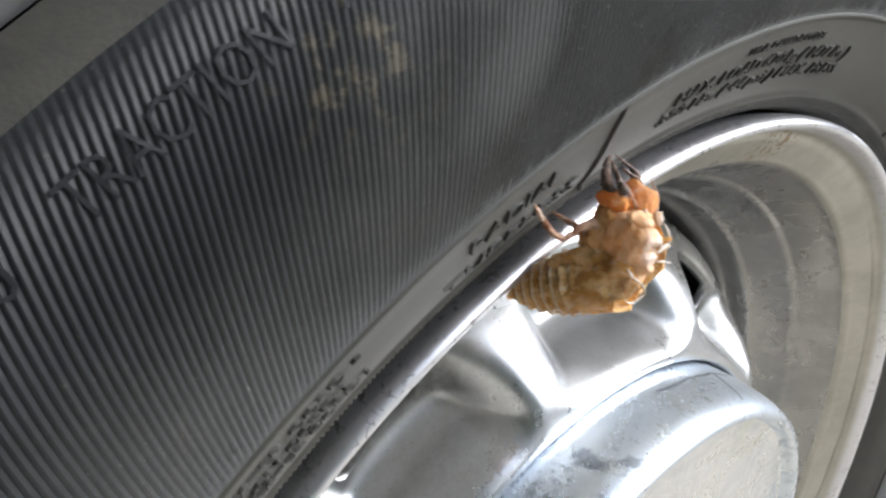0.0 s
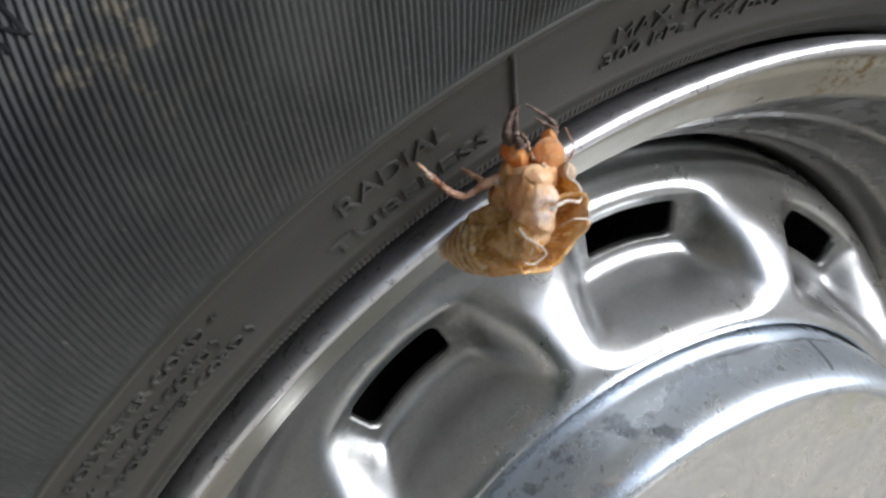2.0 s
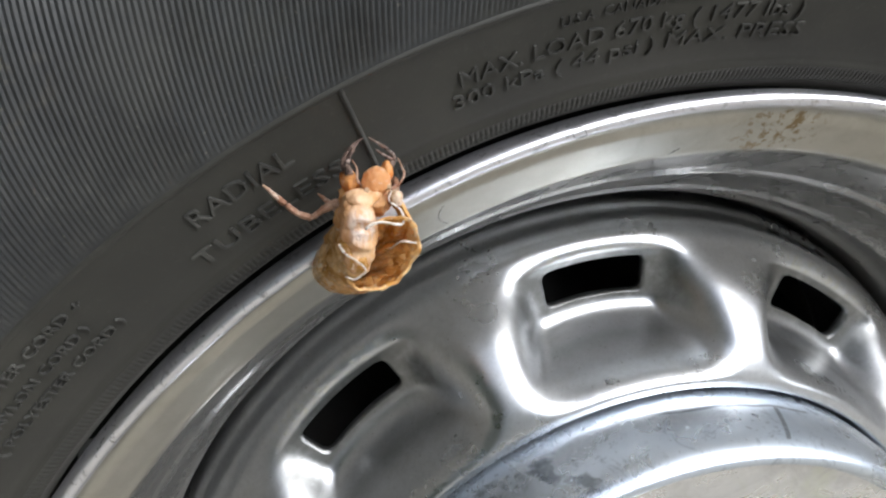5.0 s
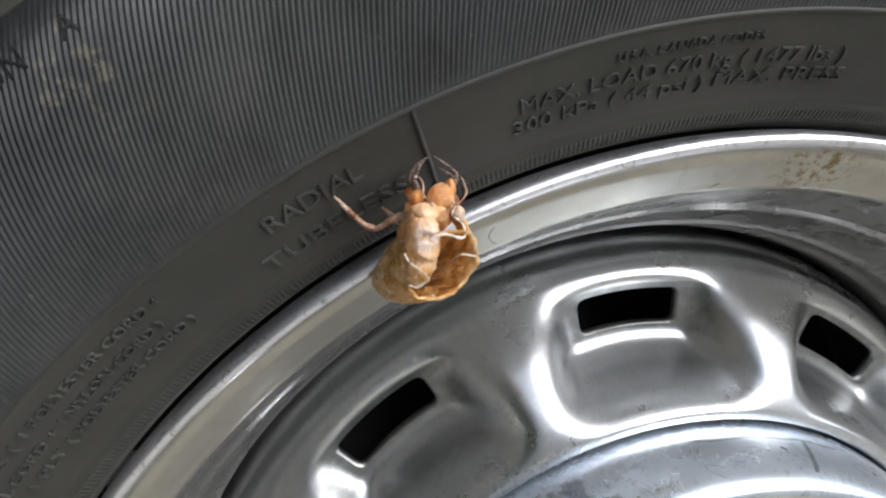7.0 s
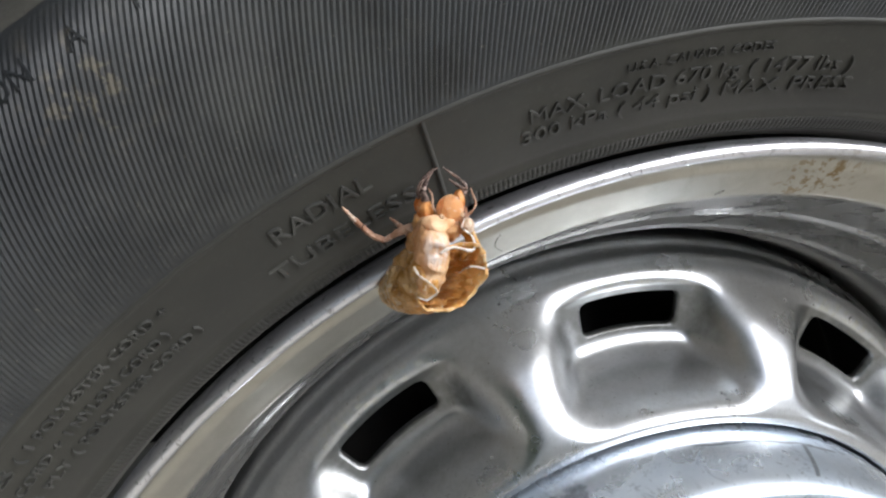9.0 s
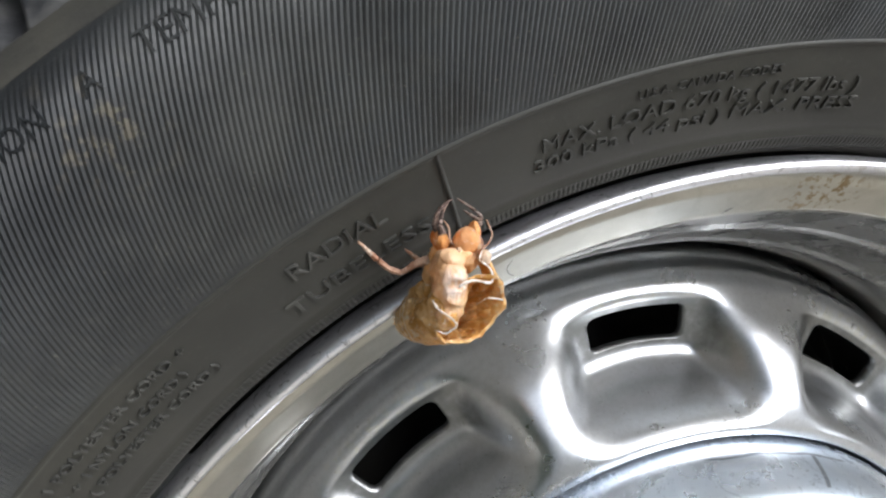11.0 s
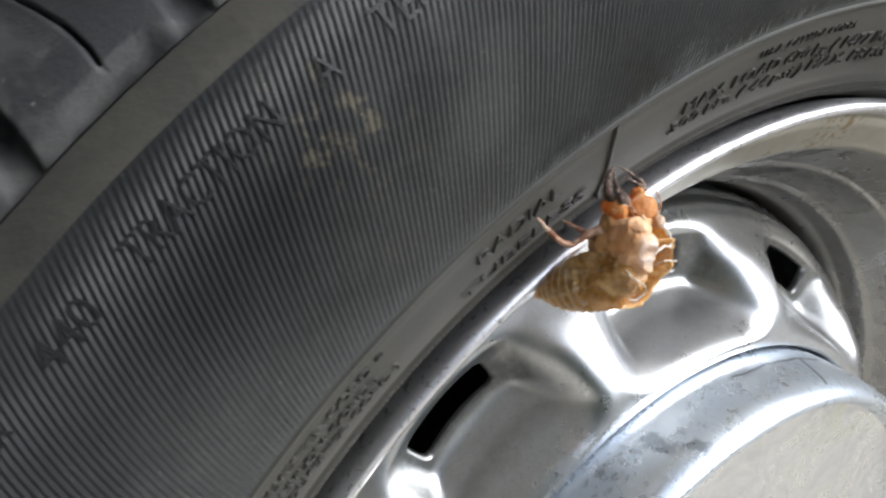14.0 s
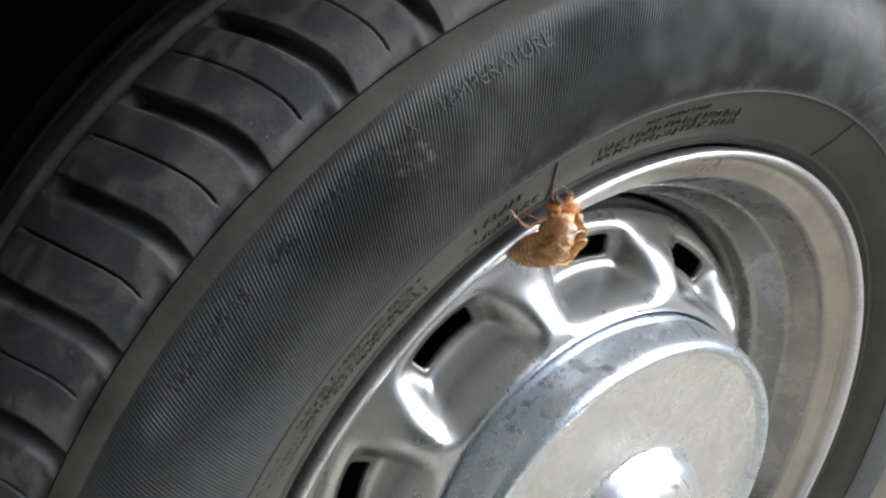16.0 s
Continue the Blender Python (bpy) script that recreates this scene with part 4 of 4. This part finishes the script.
curved_sheet("wing_pad", [(-0.0794, -0.0196, 0.1862), (-0.0800, -0.0199, 0.1888), (-0.0811, -0.0196, 0.1916), (-0.0822, -0.0186, 0.1938), (-0.0832, -0.0172, 0.1955)],
             [(-0.0806, -0.0120, 0.1850), (-0.0812, -0.0118, 0.1880), (-0.0822, -0.0114, 0.1910), (-0.0834, -0.0112, 0.1940), (-0.0842, -0.0112, 0.1962)], (0.0009, 0, 0.0004), AMBER, "thin creased amber wing pad")


def inner_fold(a0, a1, s0, s1, share, swing):
    """A crumpled sheet of lining inside the torn body."""
    na, ns = 26, 18
    verts = []
    for i in range(ns):
        for k in range(na):
            a = radians(a0 + (a1 - a0) * k / (na - 1))
            lip = 0.07 - 0.11 * math.cos(a) - 0.15 * math.sin(a)
            s = max(lip, s0) + (s1 - s0) * i / (ns - 1) + 0.03 * math.sin(1.9 * k + swing)
            r = 0.0061 * share * (1 - 0.25 * (i / ns)) * (1 + 0.13 * math.sin(k * 0.9 + swing + 0.2 * i)) * (1 + 0.16 * noise.noise(Vector((k * 0.3, i * 0.35, swing))))
            verts.append(tuple(MOUTH + AX * (s * BODY_LENGTH) + UP * (r * math.sin(a)) + SIDEWAYS * (r * math.cos(a))))
    return mesh_object("inner_fold", verts, grid_faces(ns, na, closed=False), AMBER, abdomen, "crumpled amber lining fold")


inner_fold(-130, -20, 0.03, 0.45, 0.80, 0.4)
inner_fold(150, 235, 0.02, 0.50, 0.72, 2.1)
inner_fold(60, 150, 0.06, 0.45, 0.62, 3.7)
inner_fold(-60, 30, 0.12, 0.50, 0.50, 5.2)

lump("head", (-0.0864, -0.0166, 0.1988), (0.0026, 0.0027, 0.0029), HEAD, (-14, 12, 0), label="rounded translucent peach head shell", dent=0.22, scale=300, taper=0.16)
lump("eye", (-0.0887, -0.0186, 0.1975), (0.0006, 0.0006, 0.0006), PALE, label="small glassy eye cover", dent=0.05)
lump("eye", (-0.0846, -0.0182, 0.1977), (0.0006, 0.0006, 0.0006), PALE, label="small glassy eye cover", dent=0.05)
# clasping forelegs: swollen thigh, then a thin shin that bends in to the mould line
thigh = lump("thigh", (-0.0912, -0.0134, 0.1983), (0.0017, 0.0033, 0.0025), ORANGE, (14, -8, 0), label="swollen orange thigh", dent=0.18, taper=0.18)
tube("claw", [(-0.0915, -0.0126, 0.1998), (-0.0918, -0.0116, 0.2015), (-0.0905, -0.0100, 0.2033), (-0.0886, -0.0087, 0.2046), (-0.0872, -0.0083, 0.2051)], [0.00085, 0.00056, 0.00042, 0.00028, 0.00012], CLAW, thigh, label="dark brown claw", rough=0.45, flat=2.4)
tube("claw", [(-0.0913, -0.0156, 0.2000), (-0.0914, -0.0142, 0.2017), (-0.0902, -0.0118, 0.2034), (-0.0885, -0.0094, 0.2046)], [0.0008, 0.00045, 0.0003, 0.00012], CLAW, thigh, label="dark brown claw", rough=0.5, flat=1.8)
tube("spur", [(-0.0917, -0.0118, 0.2008), (-0.0908, -0.0105, 0.2020), (-0.0893, -0.0094, 0.2032)], [0.0006, 0.0004, 0.00012], CLAW, thigh, label="short dark spur", rough=0.35, flat=2.2)
thigh = lump("thigh", (-0.0837, -0.0125, 0.1994), (0.0012, 0.0024, 0.0018), ORANGE, (10, 10, 0), label="swollen orange thigh", dent=0.12, taper=0.18)
tube("claw", [(-0.0830, -0.0122, 0.2003), (-0.0820, -0.0112, 0.2014), (-0.0827, -0.0102, 0.2027), (-0.0843, -0.0092, 0.2039), (-0.0862, -0.0083, 0.2052)], [0.0007, 0.00046, 0.00036, 0.00028, 0.00012], CLAW, thigh, label="dark brown claw", rough=0.45, flat=2.4)
tube("spur", [(-0.0824, -0.0114, 0.2011), (-0.0838, -0.0104, 0.2020), (-0.0852, -0.0096, 0.2030)], [0.0005, 0.00034, 0.00012], CLAW, thigh, label="short dark spur", rough=0.35, flat=2.2)
# middle and hind legs
leg = tube("leg", [(-0.0920, -0.0128, 0.1924), (-0.0934, -0.0120, 0.1936), (-0.0954, -0.0110, 0.1929), (-0.0979, -0.0100, 0.1911), (-0.0991, -0.0096, 0.1906)], [0.0008, 0.0010, 0.0009, 0.0006, 0.00055], LEG, label="reddish brown upper leg", rough=0.4)
tube("shin", [(-0.0989, -0.0096, 0.1906), (-0.1013, -0.0092, 0.1918), (-0.1035, -0.0088, 0.1938), (-0.1054, -0.0086, 0.1959), (-0.1071, -0.0086, 0.1978)], [0.00066, 0.0006, 0.00064, 0.00048, 0.0002], LEG, leg, "thin pale brown shin", rough=0.6)
tube("leg", [(-0.0926, -0.0110, 0.1912), (-0.0944, -0.0080, 0.1922), (-0.0954, -0.0060, 0.1930), (-0.0966, -0.0040, 0.1938)], [0.0010, 0.0007, 0.0005, 0.0002], LEG, label="thin brown bent leg", rough=0.4)
tube("leg", [(-0.0838, -0.0150, 0.1960), (-0.0822, -0.0120, 0.1955), (-0.0815, -0.0080, 0.1962), (-0.0815, -0.0030, 0.1950)], [0.0009, 0.0008, 0.0006, 0.0002], LEG, label="thin brown bent leg", rough=0.35)
tube("feeler", [(-0.0886, -0.0174, 0.1976), (-0.0900, -0.0170, 0.1990), (-0.0898, -0.0150, 0.2010), (-0.0905, -0.0140, 0.2024)], [0.0003, 0.00024, 0.0002, 0.0001], LEG, label="hair-thin pale feeler", sides=6)
tube("feeler", [(-0.0840, -0.0178, 0.1969), (-0.0821, -0.0170, 0.1979), (-0.0810, -0.0158, 0.1992), (-0.0812, -0.0148, 0.2004), (-0.0817, -0.0140, 0.2020)], [0.0003, 0.00024, 0.0002, 0.00018, 0.0001], LEG, label="hair-thin pale feeler", sides=6)
# torn white lining along the split
tube("lining_thread", [(-0.0901, -0.0238, 0.1918), (-0.0885, -0.0240, 0.1928), (-0.0864, -0.0234, 0.1926), (-0.0841, -0.0224, 0.1916), (-0.0829, -0.0216, 0.1913), (-0.0826, -0.0212, 0.1926), (-0.0831, -0.0208, 0.1940), (-0.0847, -0.0206, 0.1954), (-0.0850, -0.0202, 0.1960), (-0.0841, -0.0194, 0.1973)], [0.00022, 0.00036, 0.0003, 0.00024, 0.0003, 0.00022, 0.00024, 0.0002, 0.0002, 0.0001], WHITE, label="torn white lining thread", sides=6, steps=4, rough=0.7)
tube("lining_thread", [(-0.0948, -0.0216, 0.1887), (-0.0940, -0.0226, 0.1872), (-0.0924, -0.0234, 0.1861), (-0.0911, -0.0236, 0.1849), (-0.0905, -0.0234, 0.1836), (-0.0916, -0.0230, 0.1825), (-0.0927, -0.0226, 0.1819), (-0.0942, -0.0220, 0.1825)], [0.00018, 0.00024, 0.0002, 0.00024, 0.0002, 0.00026, 0.0002, 0.0001], WHITE, label="torn white lining thread", sides=6, steps=4, rough=0.7)
tube("lining_thread", [(-0.0850, -0.0184, 0.1855), (-0.0836, -0.0202, 0.1873), (-0.0823, -0.0210, 0.1876), (-0.0804, -0.0214, 0.1872)], [0.0001, 0.0002, 0.00018, 0.0002], WHITE, label="torn white lining thread", sides=6, steps=4, rough=0.7)

# ---- ground and the car over the wheel ----
GROUND = plain_material("pale_dusty_concrete", (0.27, 0.25, 0.21), (0.38, 0.35, 0.295), 3.0, 0.9, 0.004)
verts, faces = lathe([(0.001, 0), (2, 0), (12, 0), (60, 0), (900, 0)], 48)
tagged(mesh_object("ground", [(x, z, 0) for x, y, z in verts], faces, GROUND), "pale dusty concrete ground", "ground", kind="structure")

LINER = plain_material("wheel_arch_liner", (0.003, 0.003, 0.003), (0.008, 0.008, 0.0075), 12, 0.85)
PAINT = plain_material("grey_car_paint", (0.045, 0.05, 0.05), (0.06, 0.065, 0.064), 5, 0.35)
ARCH_R, FRONT = 0.376, -0.026
angles = np.linspace(-0.3, math.pi + 0.3, 49)
arch = [(ARCH_R * math.cos(a), ARCH_R * math.sin(a) + AXLE) for a in angles]
n = len(arch)
verts = [(x, y, z) for y in (FRONT + 0.004, 0.42) for x, z in arch]
verts += [(x * 1.02, y, (z - AXLE) * 1.02 + AXLE) for y in (FRONT + 0.004, 0.42) for x, z in arch]
faces = [(k, k + 1, n + k + 1, n + k) for k in range(n - 1)] + [(2 * n + k, 3 * n + k, 3 * n + k + 1, 2 * n + k + 1) for k in range(n - 1)] + [(k, 2 * n + k, 2 * n + k + 1, k + 1) for k in range(n - 1)]
faces.append(tuple(n + k for k in range(n)))
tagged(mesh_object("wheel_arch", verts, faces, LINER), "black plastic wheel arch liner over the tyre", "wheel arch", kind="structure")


def body_side():
    """Unseen wing round the arch, bulged to block sky, turned back over the top."""
    lines = []
    for (x, z), a in zip(arch, angles):
        dx, dz = math.cos(a), math.sin(a)
        far = min((1.9 / abs(dx)) if abs(dx) > 1e-6 else 99, ((0.70 if dz > 0 else 0.13) / abs(dz)) if abs(dz) > 1e-6 else 99)
        ox, oz = far * dx, far * dz + AXLE
        lines.append([(x, FRONT + 0.03, z), (x, FRONT, z), (x * 0.85 + ox * 0.15, FRONT - 0.034, z * 0.85 + oz * 0.15), (x * 0.5 + ox * 0.5, FRONT - 0.07, z * 0.5 + oz * 0.5), (ox, FRONT - 0.02, oz), (ox * 0.99, 1.7, oz)])
    m = len(lines[0])
    verts = [p for line in lines for p in line]
    faces = [(i * m + j, i * m + j + 1, (i + 1) * m + j + 1, (i + 1) * m + j) for i in range(n - 1) for j in range(m - 1)]
    return mesh_object("unseen_wing", verts, faces, PAINT)


tagged(body_side(), "plain dark grey unseen car wing added above the wheel", "car body", kind="structure")
# unseen cabin block, added to keep out light from behind
bm = bmesh.new()
bmesh.ops.create_cube(bm, size=1.0, matrix=Matrix.LocRotScale((1.2, 0.85, 1.22), None, (3.0, 1.3, 0.42)))
bmesh.ops.bevel(bm, geom=bm.edges[:], offset=0.09, segments=3, affect="EDGES")
tagged(part("unseen_cabin", bm, PAINT, None), "plain dark grey unseen block added as the car's cabin", "car body", kind="structure")

# dark trees close the place all round; on one side they reach high, with gaps of sky between the leaves
LEAVES = plain_material("tree_leaves", (0.02, 0.03, 0.012), (0.075, 0.095, 0.04), 1.6, 0.8, 0.05)
rows, around = 60, 200
verts = []
for i in range(rows):
    for k in range(around):
        a = 2 * math.pi * k / around
        tall = 3.6 * (1 + 3.4 * max(0.0, -math.cos(a - 0.35)) ** 1.5 - 0.4 * max(0.0, math.cos(a)))
        q = Vector((9 * math.cos(a), 9 * math.sin(a), tall * i / (rows - 1)))
        d = 9 + 1.3 * noise.noise(q * 0.5) + 0.5 * noise.noise(q * 1.7) - 0.012 * q.z * q.z
        top = 1 + 0.35 * noise.noise(Vector((math.cos(a) * 4, math.sin(a) * 4, 0))) + 0.12 * noise.noise(Vector((math.cos(a) * 17, math.sin(a) * 17, 3)))
        verts.append((d * math.cos(a), d * math.sin(a), q.z * top - 0.02))
leafy = [f for f in grid_faces(rows, around) if noise.noise(Vector(verts[f[0]]) * 0.9) + 0.6 * noise.noise(Vector(verts[f[0]]) * 2.3) < 0.62 - 0.022 * verts[f[0]][2]]
tagged(mesh_object("backdrop", verts, leafy, LEAVES), "far dark green trees around the place", "trees", kind="structure")
